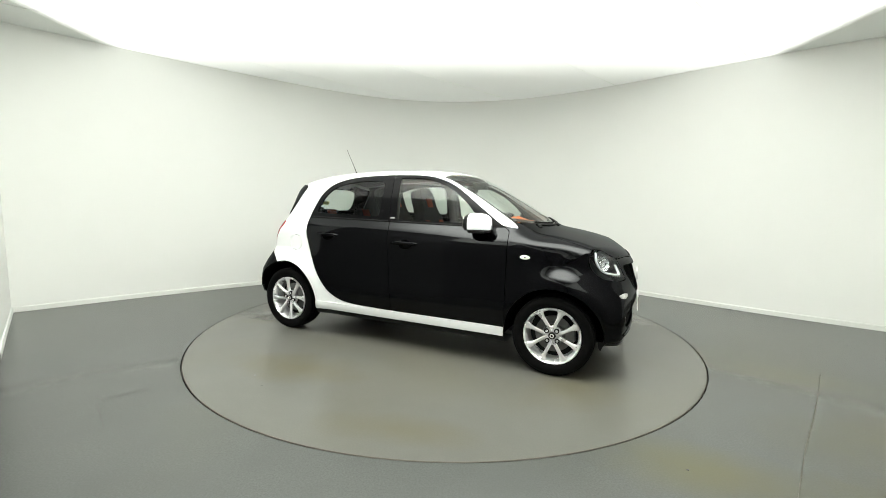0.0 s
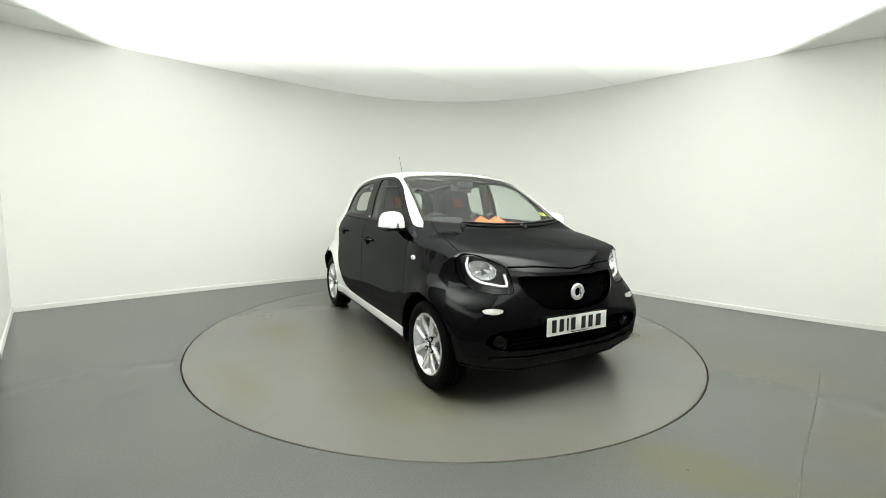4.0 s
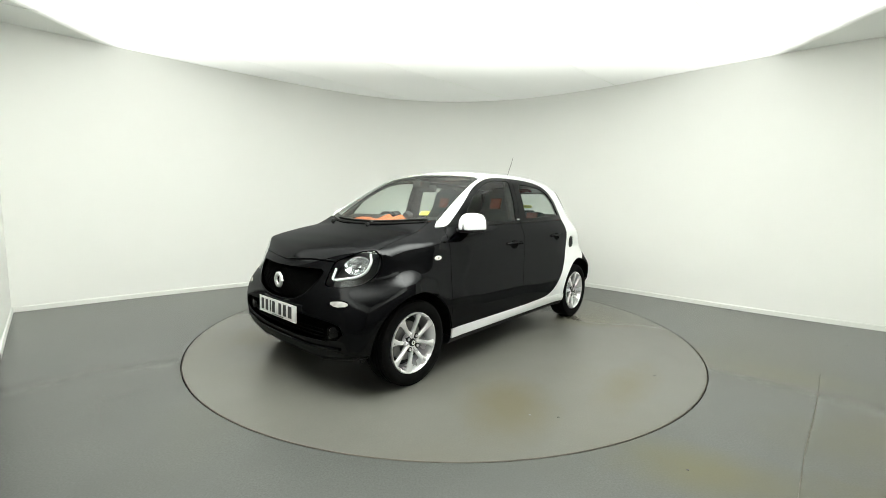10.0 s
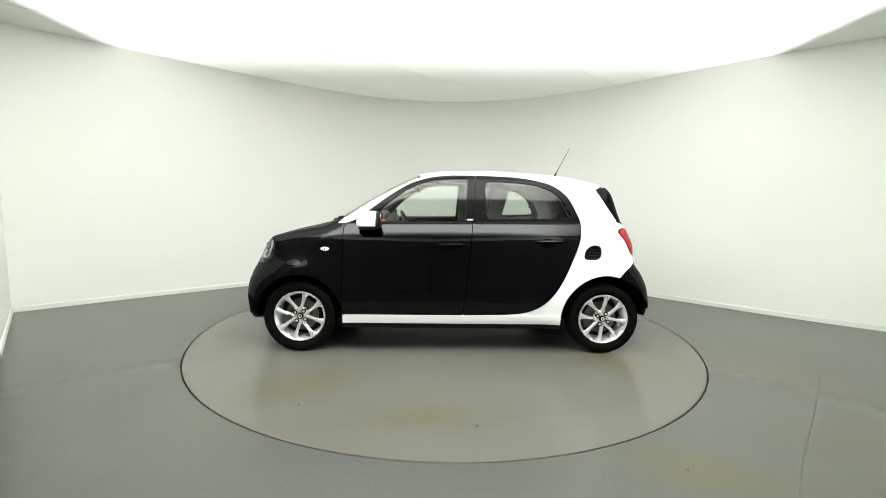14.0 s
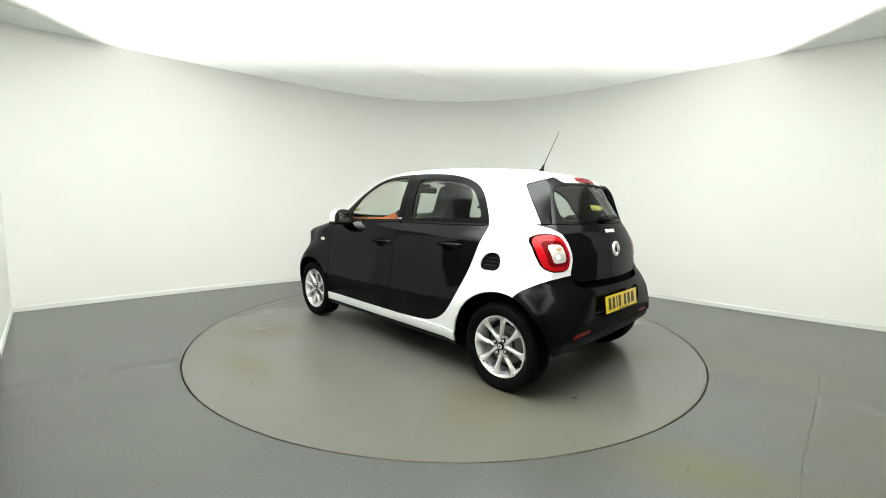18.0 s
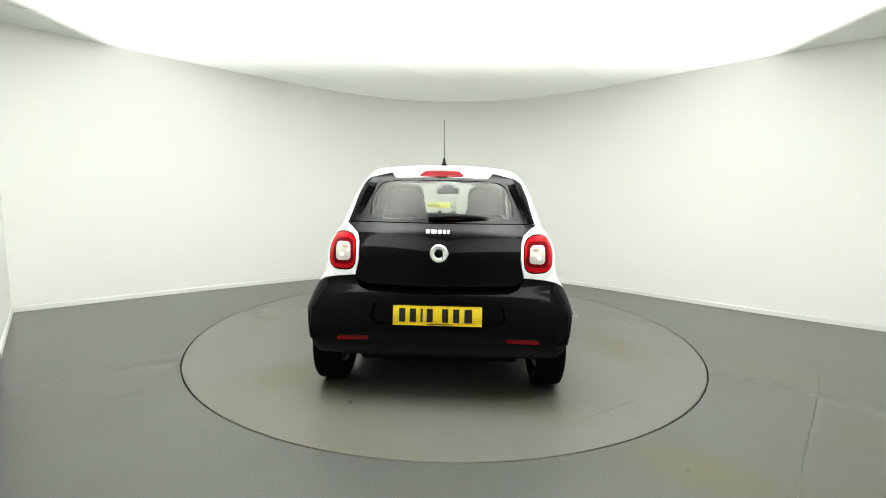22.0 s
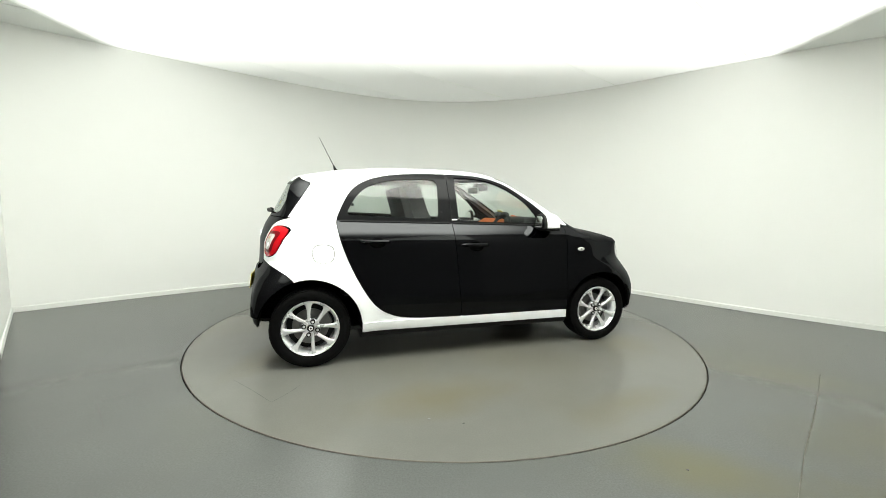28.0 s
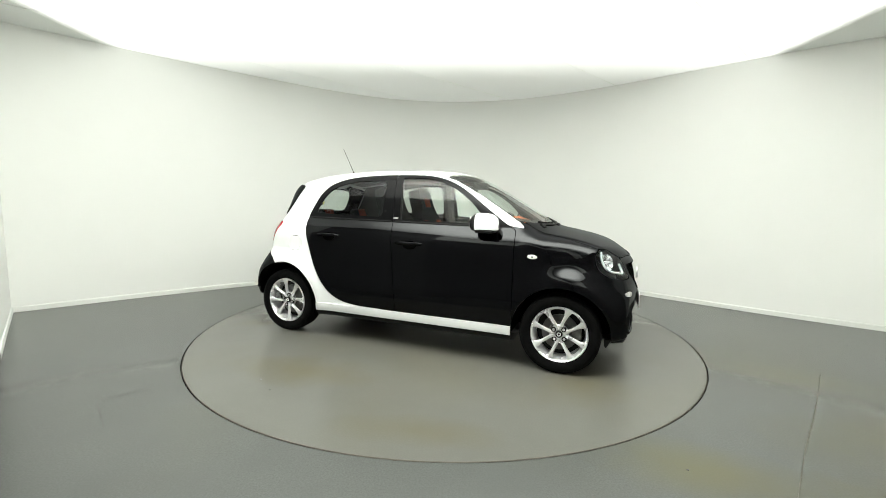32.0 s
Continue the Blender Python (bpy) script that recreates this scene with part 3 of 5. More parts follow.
FRONT_GLASS = [(0.640, 1.112, 0.04), (0.610, 1.068, 0.02), (-0.088, 1.082, 0.01), (-0.112, 1.436, 0.02), (0.02, 1.436, 0.2), (0.20, 1.421, 0.2), (0.375, 1.352, 0.2), (0.52, 1.250, 0.2)]
REAR_GLASS = [(-0.262, 1.098, 0.05), (-0.252, 1.412, 0.06), (-0.42, 1.412, 0.2), (-0.62, 1.400, 0.2), (-0.80, 1.358, 0.2), (-0.90, 1.28, 0.1), (-0.985, 1.120, 0.05)]
FRONT_DOOR = [(0.905, 0.318, 0), (0.900, 0.62, 0), (0.897, 1.03, 0.02), (0.84, 1.060, 0.06), (0.70, 1.160, 0.2), (0.56, 1.266, 0.2), (0.395, 1.378, 0.2), (0.20, 1.446, 0.2), (0.0, 1.461, 0.2), (-0.176, 1.462, 0), (-0.152, 1.10, 0), (-0.112, 0.67, 0), (-0.078, 0.318, 0)]
REAR_DOOR = [(-0.078, 0.318, 0), (-0.112, 0.67, 0), (-0.152, 1.10, 0), (-0.176, 1.462, 0), (-0.40, 1.458, 0.2), (-0.62, 1.442, 0.2), (-0.83, 1.395, 0.2), (-0.95, 1.305, 0.2), (-1.01, 1.19, 0.2), (-1.058, 1.082, 0.1), (-1.045, 1.0, 0.1), (-1.012, 0.88, 0.2), (-0.93, 0.68, 0.2), (-0.806, 0.469, 0.2), (-0.70, 0.377, 0.2), (-0.54, 0.325, 0.2)]

doors = {}
for s, tag in SIDES:
    for kind, outline, pane_outline in (("front", FRONT_DOOR, FRONT_GLASS), ("rear", REAR_DOOR, REAR_GLASS)):
        whole = sheet.take(side_area(outline, s, 0.006))
        pane, skin = sheet.cut(side_area(pane_outline, s, 0.05), whole)
        trim, _ = sheet.cut(lambda P: 1.055 - P[:, 2], skin)
        hx, hz = (0.042, 0.880) if kind == "front" else (-0.760, 0.915)
        cup, skin = sheet.cut(lambda P: (1 - np.hypot((P[:, 0] - hx) / 0.062, (P[:, 2] - hz) / 0.036)) * 0.04, skin)
        frame_faces, skin = sheet.cut(lambda P: P[:, 2] - 1.062 + 0.018 * P[:, 0], skin)
        door = sheet.build(kind + "_door", skin, BLACK, car, "glossy black door with black window frame")
        sheet.build("window_frame", frame_faces, SATIN, door, "satin black window frame")
        sheet.build("window", pane, GLASS_SIDE if kind == "front" else GLASS_REAR, door, "tinted window pane", sink=0.006, flange=0)
        sheet.build("door_trim", trim, INNER, door, "dark inner door trim", sink=0.07, flange=0)
        sheet.build("handle_recess", cup, SEAM, door, "black recess behind the handle", sink=0.014, flange=0)
        doors[kind, s] = door

# tail lamps and rear end
TAIL_LAMP = [(0.713, 0.92), (0.702, 0.986), (0.680, 1.020), (0.634, 1.038), (0.560, 1.034), (0.519, 0.995), (0.510, 0.90), (0.520, 0.825), (0.565, 0.806), (0.655, 0.808), (0.702, 0.832)]
LAMP_WHITE = [(0.650, 0.975), (0.553, 0.975), (0.543, 0.865), (0.644, 0.858)]
tail_lamps = {}
for s, tag in SIDES:
    lamp = sheet.take(end_area(TAIL_LAMP, False, 0.03, s, 1.36), 0.004)
    middle, rim = sheet.cut(end_area(LAMP_WHITE, False, 0.03, s, 1.25), lamp)
    inner, outer = sheet.cut(end_area([(0.674, 0.996), (0.536, 0.998), (0.522, 0.845), (0.670, 0.836)], False, 0.04, s, 1.25), rim)
    tail_lamp = tail_lamps[s] = sheet.build("tail_lamp", outer, RED, car, "red tail lamp with a clear middle")
    sheet.build("lamp_ring", inner, DARK_RED, tail_lamp, "dark red ring", sink=-0.001, flange=0.008)
    sheet.build("reversing_lens", middle, REVERSE, tail_lamp, "clear square lens", sink=-0.002, flange=0.008)

brake = sheet.take(end_area(mirrored([(0.0, 1.388), (0.158, 1.390), (0.105, 1.432), (0.0, 1.436)]), False, 0, 1, 1.3))
sheet.build("brake_light", brake, DARK_RED, car, "dark red high brake light", sink=0.002)

gate_line = lambda P: -1.222 - (1.369 - P[:, 2]) * 0.665 - P[:, 0]
GATE_TOP = [(0.0, 1.384), (0.300, 1.378), (0.325, 1.420), (0.460, 1.388), (0.535, 1.358), (0.75, 1.350), (0.75, 1.100), (0.0, 1.100)]
upper = sheet.take(lambda P: np.minimum(end_area(GATE_TOP + [(-a, b) for a, b in GATE_TOP[::-1]], False, 0, 1, 1.0)(P), gate_line(P)))
REAR_PANE = mirrored([(0.43, 1.122), (0.452, 1.152), (0.446, 1.225), (0.424, 1.305), (0.384, 1.352), (0.27, 1.366)])
pane, frame_part = sheet.cut(end_area(REAR_PANE, False, 0.03, 1, 1.0), upper)
GATE_LOW = [(0.0, 1.099), (0.62, 1.099), (0.56, 1.072), (0.512, 1.035), (0.494, 0.98), (0.490, 0.88), (0.502, 0.82), (0.512, 0.785), (0.490, 0.750), (0.45, 0.733), (0.0, 0.726)]
low = sheet.take(end_area(GATE_LOW + [(-a, b) for a, b in GATE_LOW[::-1]], False, 0, 1, 1.3))
tailgate = sheet.build("tailgate", low, BLACK, car, "glossy black tailgate")
sheet.build("gate_frame", frame_part, BLACK, tailgate, "gloss black surround of the rear window")
sheet.build("rear_window", pane, GLASS_REAR, tailgate, "tinted rear window", sink=0.004, flange=0)

GATE_GAP = mirrored([(0.0, 0.684), (0.42, 0.690), (0.478, 0.712), (0.512, 0.758), (0.513, 0.79), (0.490, 0.749), (0.45, 0.732), (0.0, 0.725)])
gap_faces = sheet.take(end_area(GATE_GAP, False, 0, 1, 1.3), 0.0)
rear_bumper = sheet.take(lambda P: np.minimum(np.interp(P[:, 0], [-1.8, -1.606, -1.588, -1.502, -1.403, -1.367, -1.32], [0.80, 0.797, 0.780, 0.743, 0.689, 0.656, 0.59]) - P[:, 2], -1.2 - P[:, 0]))
reflect = [(0.59, 0.425), (0.40, 0.432), (0.40, 0.408), (0.62, 0.395)]
shell_r = rear_bumper
for s, tag in SIDES:
    lens, shell_r = sheet.cut(end_area(reflect, False, 0.01, s, 1.2), shell_r)
    sheet.build("rear_reflector", lens, REFLECTOR, car, "narrow red reflector", sink=0.002)
PLATE_PANEL = mirrored([(0.0, 0.500), (0.36, 0.508), (0.398, 0.540), (0.380, 0.634), (0.0, 0.640)])
plate_panel, shell_r = sheet.cut(end_area(PLATE_PANEL, False, 0, 1, 1.3), shell_r)
valance, shell_r = sheet.cut(lambda P: 0.400 - 0.02 * np.abs(P[:, 1]) - P[:, 2], shell_r)
bumper_back = sheet.build("rear_bumper", shell_r, BUMPER, car, "black rear bumper")
sheet.build("valance", valance, PLASTIC, bumper_back, "matt black lower valance", sink=0.012)
sheet.build("plate_recess", plate_panel, BUMPER, bumper_back, "shallow recess round the plate", sink=0.016, flange=-0.016)
# the shadow of the gap is put into a dark strip
sheet.build("gate_gap", gap_faces, SEAM, bumper_back, "sunk near-black strip for the shade in the gap below the tailgate", sink=0.03, flange=0)

# glass and bonnet
WS_BASE = lambda y: 1.085 - 0.40 * y * y
screen = sheet.take(lambda P: np.minimum.reduce([
    np.interp(P[:, 0], [0.28, 0.4, 0.9, 1.1], [0.574, 0.590, 0.670, 0.690]) - np.abs(P[:, 1]),
    WS_BASE(P[:, 1]) - P[:, 0], P[:, 0] - (0.330 - 0.14 * P[:, 1] ** 2), P[:, 2] - 0.9]), 0.002)
edge, _ = sheet.cut(lambda P: np.maximum(0.050 - (WS_BASE(P[:, 1]) - P[:, 0]), 0.024 - (np.interp(P[:, 0], [0.28, 0.4, 0.9, 1.1], [0.574, 0.590, 0.670, 0.690]) - np.abs(P[:, 1]))), screen)
windscreen = sheet.build("windscreen", screen, GLASS_FRONT, car, "clear windscreen glass", sink=0.003, flange=0)
sheet.build("black_edge", edge, PLASTIC, windscreen, "black printed glass edge", sink=0.009, flange=0)

HEAD_LAMP = [(0.678, 0.919), (0.716, 0.889), (0.719, 0.82), (0.704, 0.761), (0.664, 0.712), (0.60, 0.697), (0.555, 0.690), (0.444, 0.690), (0.442, 0.76), (0.454, 0.840), (0.510, 0.867), (0.568, 0.893), (0.602, 0.908)]
head = {}
for s, tag in SIDES:
    head[s] = sheet.take(end_area(HEAD_LAMP, True, 0.022, s, 1.3), 0.003)
GRILLE = mirrored([(0.06, 0.567), (0.12, 0.571), (0.20, 0.583), (0.30, 0.622), (0.355, 0.672), (0.392, 0.728), (0.404, 0.772), (0.385, 0.785), (0.1, 0.780)])
grille_in = sheet.take(end_area(GRILLE, True, 0.02, 1, 1.4), 0.003)
INTAKE = mirrored([(0.0, 0.335), (0.30, 0.338), (0.46, 0.350), (0.60, 0.376), (0.655, 0.42), (0.63, 0.464), (0.54, 0.480), (0.42, 0.486), (0.30, 0.492), (0.0, 0.494)])
intake = sheet.take(end_area(INTAKE, True, 0, 1, 1.4), 0.002)
fogs = {}
for s, tag in SIDES:
    fogs[s] = sheet.take(end_area([(0.528, 0.582), (0.534, 0.608), (0.60, 0.617), (0.660, 0.610), (0.655, 0.582), (0.59, 0.575)], True, 0.010, s, 1.4), 0.003)

BONNET_FRONT = table([(-0.75, 1.60), (-0.55, 1.64), (-0.46, 1.628), (-0.346, 1.660), (-0.157, 1.700), (0, 1.719), (0.157, 1.700), (0.346, 1.660), (0.46, 1.628), (0.55, 1.64), (0.75, 1.60)], 0.012)
bonnet_faces = sheet.take(lambda P: np.minimum.reduce([
    np.interp(P[:, 0], [0.9, 1.0, 1.2, 1.44, 1.6], [0.615, 0.628, 0.656, 0.686, 0.69]) - np.abs(P[:, 1]),
    P[:, 0] - WS_BASE(P[:, 1]) - 0.012, BONNET_FRONT(P[:, 1]) - P[:, 0], P[:, 2] - 0.72]), 0.0012)
bonnet = sheet.build("bonnet", bonnet_faces, BLACK, car, "glossy black bonnet", sink=-0.001)
cowl = sheet.take(lambda P: np.minimum.reduce([0.012 + WS_BASE(P[:, 1]) + 0.03 - P[:, 0], P[:, 0] - WS_BASE(P[:, 1]) + 0.02, 0.64 - np.abs(P[:, 1]), P[:, 2] - 0.9]), 0.0)
sheet.build("cowl", cowl, PLASTIC, car, "black plastic windscreen cowl", sink=0.012, flange=0.02)

# air vent, flap, wings, front bumper
VENT = [(-1.062, 0.786), (-1.068, 0.845), (-1.098, 0.885), (-1.14, 0.903), (-1.195, 0.898), (-1.215, 0.865), (-1.214, 0.815), (-1.185, 0.786)]
vent_in = sheet.take(side_area(VENT, 1, 0.03), 0.002)
air_vent = sheet.build("air_vent", vent_in, PLASTIC, car, "black side air vent", sink=0.02)
FLAP = [(-1.075, 0.80), (-1.072, 0.87), (-1.105, 0.905), (-1.20, 0.905), (-1.232, 0.87), (-1.225, 0.80), (-1.185, 0.768), (-1.105, 0.772)]
flap = sheet.take(side_area(FLAP, -1, 0.04), 0.0018)
sheet.build("fuel_flap", flap, WHITE, car, "white rounded fuel flap", sink=-0.001)
A_POST = lambda P: np.minimum(P[:, 2] - np.interp(P[:, 0], [0.6, 0.8, 0.97, 1.06], [1.056, 1.060, 1.046, 1.04]), 1.00 - P[:, 0])
for s, tag in SIDES:
    sill = sheet.take(lambda P, s=s: np.minimum.reduce([0.318 - P[:, 2], s * P[:, 1] - 0.3, P[:, 0] + 0.88, 0.905 - P[:, 0]]), 0.0)
    sheet.build("sill", sill, WHITE, car, "white sill below the doors", sink=-0.008)
POST_TIP = lambda P: np.abs(P[:, 1]) - np.interp(P[:, 0], [0.885, 0.905, 1.0], [0.30, 0.664, 0.715])
front_all = sheet.take(lambda P: np.minimum(P[:, 0] - 0.80, -np.minimum(A_POST(P), POST_TIP(P))))
wings, bumper_f = sheet.cut(lambda P: np.minimum(np.maximum(1.35 + (P[:, 2] - 0.60) * 1.6, 1.28) - P[:, 0], 3 + P[:, 0]), front_all)
for s, tag in SIDES:
    wing, _ = sheet.cut(lambda P, s=s: s * P[:, 1], wings)
    sheet.build("front_wing", wing, BLACK, car, "glossy black front wing")
skirt, bumper_f = sheet.cut(lambda P: 0.295 - P[:, 2], bumper_f)
front_bumper = sheet.build("front_bumper", bumper_f, BUMPER, car, "black front bumper")
sheet.build("front_skirt", skirt, PLASTIC, front_bumper, "matt black lower lip", sink=0.006)

# white safety shell
roof_faces = sheet.take(lambda P: np.minimum.reduce([np.interp(P[:, 0], [-1.3, -1.0, 0.1, 0.4], [0.40, 0.48, 0.535, 0.52]) - np.abs(P[:, 1]), P[:, 2] - 1.36, P[:, 0] + 1.20]), 0.0012)
roof = sheet.build("roof", roof_faces, WHITE, car, "white painted roof")
sheet.build("headliner", roof_faces, LINER, roof, "grey headliner", sink=0.035, flange=0)
spoiler = sheet.take(lambda P: np.minimum(P[:, 2] - 1.37, -1.20 - P[:, 0] + 0 * P[:, 2]), 0.0012)
sheet.build("spoiler", spoiler, WHITE, car, "white roof spoiler")
for s, tag in SIDES:
    half, _ = sheet.cut(lambda P, s=s: s * P[:, 1])
    sheet.build("safety_shell", half, WHITE, car, "white body side frame with pillars")
    pillars, _ = sheet.cut(lambda P: np.minimum(P[:, 2] - 0.60, 1.5 - np.abs(P[:, 0])), half)
    sheet.build("pillar_trim", pillars, PILLAR, car, "dark grey inner pillar trim", sink=0.045, flange=0)
sheet.build("seam", sheet.seams, SEAM, car, "dark panel joints", sink=0.010, flange=0)


# ================= the car: lamps, wheels, trim, cabin =================
def surf_x(y, z, front=True):
    """Where the body's nose or tail lies at (y, z)."""
    a, b = (0.6, 2.1) if front else (-0.6, -2.1)
    for _ in range(40):
        m = (a + b) / 2
        a, b = (m, b) if body(np.array([m, y, z])) < 0 else (a, m)
    return a


def surf_y(x, z):
    """The half width of the body at (x, z)."""
    a, b = 0.2, 1.2
    for _ in range(40):
        m = (a + b) / 2
        a, b = (m, b) if body(np.array([x, m, z])) < 0 else (a, m)
    return a


def surf_z(x, y):
    a, b = 0.6, 1.8
    for _ in range(40):
        m = (a + b) / 2
        a, b = (m, b) if body(np.array([x, y, m])) < 0 else (a, m)
    return a


def cpart(name, bm, mat, parent=None, label="", smooth=True, angle=35):
    """A part of the car, in the car's own measures."""
    bm.transform(Matrix.Translation(CAR_OFF))
    return part(name, bm, mat, car if parent is None else parent, label, smooth, angle)


def facing(p, n, up=(0, 0, 1)):
    """A pose at p whose z axis points along n and whose y axis leans to up."""
    z = Vector(n).normalized()
    x = Vector(up).cross(z).normalized()
    return Matrix.Translation(p) @ Matrix((x, z.cross(x), z)).transposed().to_4x4()


def skin_normal(p):
    return Vector(body_normal(np.array([p], float))[0])


# headlamps
for s, tag in SIDES:
    lamp = sheet.build("headlamp", head[s], LENS, car, "clear headlamp with a bright curved light guide", flange=0)
    sheet.build("lamp_housing", head[s], LAMP_DARK, lamp, "dark grey lamp housing", sink=0.085, flange=-0.08)
    path = spline([(0.650, 0.894), (0.662, 0.845), (0.648, 0.787), (0.612, 0.753), (0.560, 0.738), (0.468, 0.728), (0.464, 0.795)], 6)
    cpart("light_guide", tube([(surf_x(a, b) - 0.024, s * a, b) for a, b in path], 0.0088, 8), GUIDE, lamp, "white light guide")
    # one deep faceted reflector
    c = Vector((surf_x(0.560, 0.812) - 0.10, s * 0.560, 0.812))
    m = facing(c, (1, s * 0.30, 0.08))
    bm = bmesh.new()
    rings = []
    for k, (rad, dep) in enumerate(((0.016, 0.0), (0.040, 0.006), (0.062, 0.020), (0.078, 0.040), (0.088, 0.060))):
        ring = []
        for q in range(20):
            w = math.tau * (q + 0.5 * (k % 2)) / 20
            p = m @ Vector((rad * math.cos(w), 0.66 * rad * math.sin(w) + 0.16 * s * rad * math.cos(w), dep + (0.004 if q % 2 else 0.0)))
            p.x = min(p.x, surf_x(abs(p.y), p.z) - 0.022)
            ring.append(bm.verts.new(p))
        rings.append(ring)
    bm.faces.new(rings[0])
    for p, q in zip(rings, rings[1:]):
        for k in range(20):
            bm.faces.new((p[k], p[(k + 1) % 20], q[(k + 1) % 20], q[k]))
    cpart("reflector", bm, material_dark_chrome, lamp, "faceted bright reflector", False)
    cpart("bulb", lathe([(0.0, 0.040), (0.010, 0.038), (0.016, 0.028), (0.016, 0.012), (0.022, 0.0)], 16, m), CHROME, lamp, "chromed bulb cap")
    for y in (0.60, 0.565, 0.53, 0.495):
        z = 0.7185 + 0.06 * max(0, y - 0.53)
        p = Vector((surf_x(y, z) - 0.014, s * y, z))
        cpart("led", box((-0.010, -0.005, -0.003), (0.010, 0.005, 0.003), 0.002, 1, facing(p, (1, s * 0.3, 0))), LAMP_DARK, lamp)
    fog = sheet.build("daytime_lamp", fogs[s], DAY_LENS, front_bumper, "clear daytime running lamp", sink=-0.003)
    c = Vector((surf_x(0.545, 0.405) - 0.03, s * 0.545, 0.405))
    # the lamp takes the intake's shade in its own colour
    cpart("fog_lamp", lathe([(0.0, 0.016), (0.03, 0.014), (0.042, 0.006), (0.048, 0.014), (0.052, 0.0)], 28, facing(c, (1, s * 0.2, 0))), DARKLENS, front_bumper, "small round fog lamp, near-black for the shade in the intake")

# grille with its lattice, and the lower intake
grille = sheet.build("grille", grille_in, SEAM, front_bumper, "black recessed grille", sink=0.045, flange=-0.045)
GR = rounded([(0.396, 0.768), (0.384, 0.728), (0.348, 0.672), (0.296, 0.624), (0.198, 0.588), (0.10, 0.574), (-0.10, 0.574), (-0.198, 0.588), (-0.296, 0.624), (-0.348, 0.672), (-0.384, 0.728), (-0.396, 0.768)], 0.02)
lattice = bmesh.new()
for slope in (0.62, -0.62):
    for k in range(-20, 21):
        run = []
        for q in np.linspace(-0.4, 0.4, 41):
            y, z = q, 0.66 + slope * q + k * 0.024
            if poly_sdf(np.array([y]), np.array([z]), GR)[0] > 0:
                run.append((surf_x(y, z) - 0.022, y, z))
        if len(run) > 2:
            t = tube(run, 0.0022, 4)
            me = bpy.data.meshes.new("tmp")
            t.to_mesh(me)
            t.free()
            lattice.from_mesh(me)
            bpy.data.meshes.remove(me)
cpart("grille_lattice", lattice, SEAM, grille, "black diamond lattice")
low_grille = sheet.build("lower_intake", intake, SEAM, front_bumper, "dark lower intake", sink=0.05, flange=-0.05)
for z in (0.362, 0.388, 0.414):
    cpart("intake_slat", tube([(surf_x(y, z) - 0.02, y, z) for y in np.linspace(-0.46, 0.46, 17)], 0.005, 6), SEAM, low_grille)
cpart("lip_edge", tube([(surf_x(y, 0.330 + 0.06 * max(0, abs(y) - 0.2)) + 0.001, y, 0.330 + 0.06 * max(0, abs(y) - 0.2)) for y in np.linspace(-0.50, 0.50, 33)], 0.004, 8), BLACK, front_bumper, "gloss black upper edge of the lip")
cpart("lip_trim", tube([(surf_x(y, 0.292 + 0.10 * max(0, abs(y) - 0.35)) + 0.004, y, 0.292 + 0.10 * max(0, abs(y) - 0.35)) for y in np.linspace(-0.62, 0.62, 33)], 0.009, 8), BLACK, front_bumper, "gloss black lip")
cpart("bonnet_lip", tube([(float(BONNET_FRONT(y)) - 0.003, y, surf_z(float(BONNET_FRONT(y)) - 0.003, y) + 0.003) for y in np.linspace(-0.445, 0.445, 41)], 0.006, 10), BLACK, bonnet, "gloss black rolled bonnet edge")
under_rim = [(y, float(np.interp(abs(y), [0, 0.10, 0.20, 0.30, 0.355, 0.392], [0.563, 0.566, 0.579, 0.618, 0.669, 0.728]))) for y in np.linspace(-0.392, 0.392, 41)]
cpart("grille_rim", tube([(surf_x(y, z) + 0.001, y, z) for y, z in under_rim], 0.004, 8), BLACK, grille, "gloss black lower grille rim")
for s in (-1, 1):
    cpart("tow_fin", prism([(0, 0), (0.05, 0.0), (0.02, -0.065), (0.005, -0.05)], 0.02, Matrix.Translation((1.55, s * 0.66, 0.265)) @ Euler((radians(90), 0, 0)).to_matrix().to_4x4()), PLASTIC, front_bumper, "black rubber air deflector")


# plates and badges
def plate(front):
    x0, z0, mat, word = (1.797, 0.482, PLATE_WHITE, "white") if front else (-1.712, 0.568, PLATE_YELLOW, "yellow")
    m = facing((x0, 0, z0), (1, 0, 0.02) if front else (-1, 0, 0.13))
    base = cpart("number_plate", box((-0.26, -0.0565, -0.006), (0.26, 0.0565, 0.0), 0.004, 2, m), mat, front_bumper if front else bumper_back, "flat " + word + " plate with dark bars")
    cells = [(-0.204, 0.045), (-0.142, 0.045), (-0.091, 0.016), (-0.044, 0.045), (0.046, 0.045), (0.110, 0.045), (0.180, 0.055)]
    for u, w in cells:
        cpart("bar", box((u - w * 0.40, -0.037, 0.0005), (u + w * 0.40, 0.041, 0.0025), 0, 1, m), PLATE_INK, base)
    cpart("small_bar", box((-0.06, -0.052, 0.0005), (0.09, -0.047, 0.0020), 0, 1, m), PLATE_INK, base)
    rim = bmesh.new()
    for lo, hi in (((-0.26, 0.053, 0), (0.26, 0.0565, 0.002)), ((-0.26, -0.0565, 0), (0.26, -0.053, 0.002))):
        b = box(lo, hi)
        me = bpy.data.meshes.new("tmp")
        b.to_mesh(me)
        b.free()
        rim.from_mesh(me)
        bpy.data.meshes.remove(me)
    rim.transform(m)
    cpart("plate_edge", rim, mat, base, "", False)


plate(True)
plate(False)


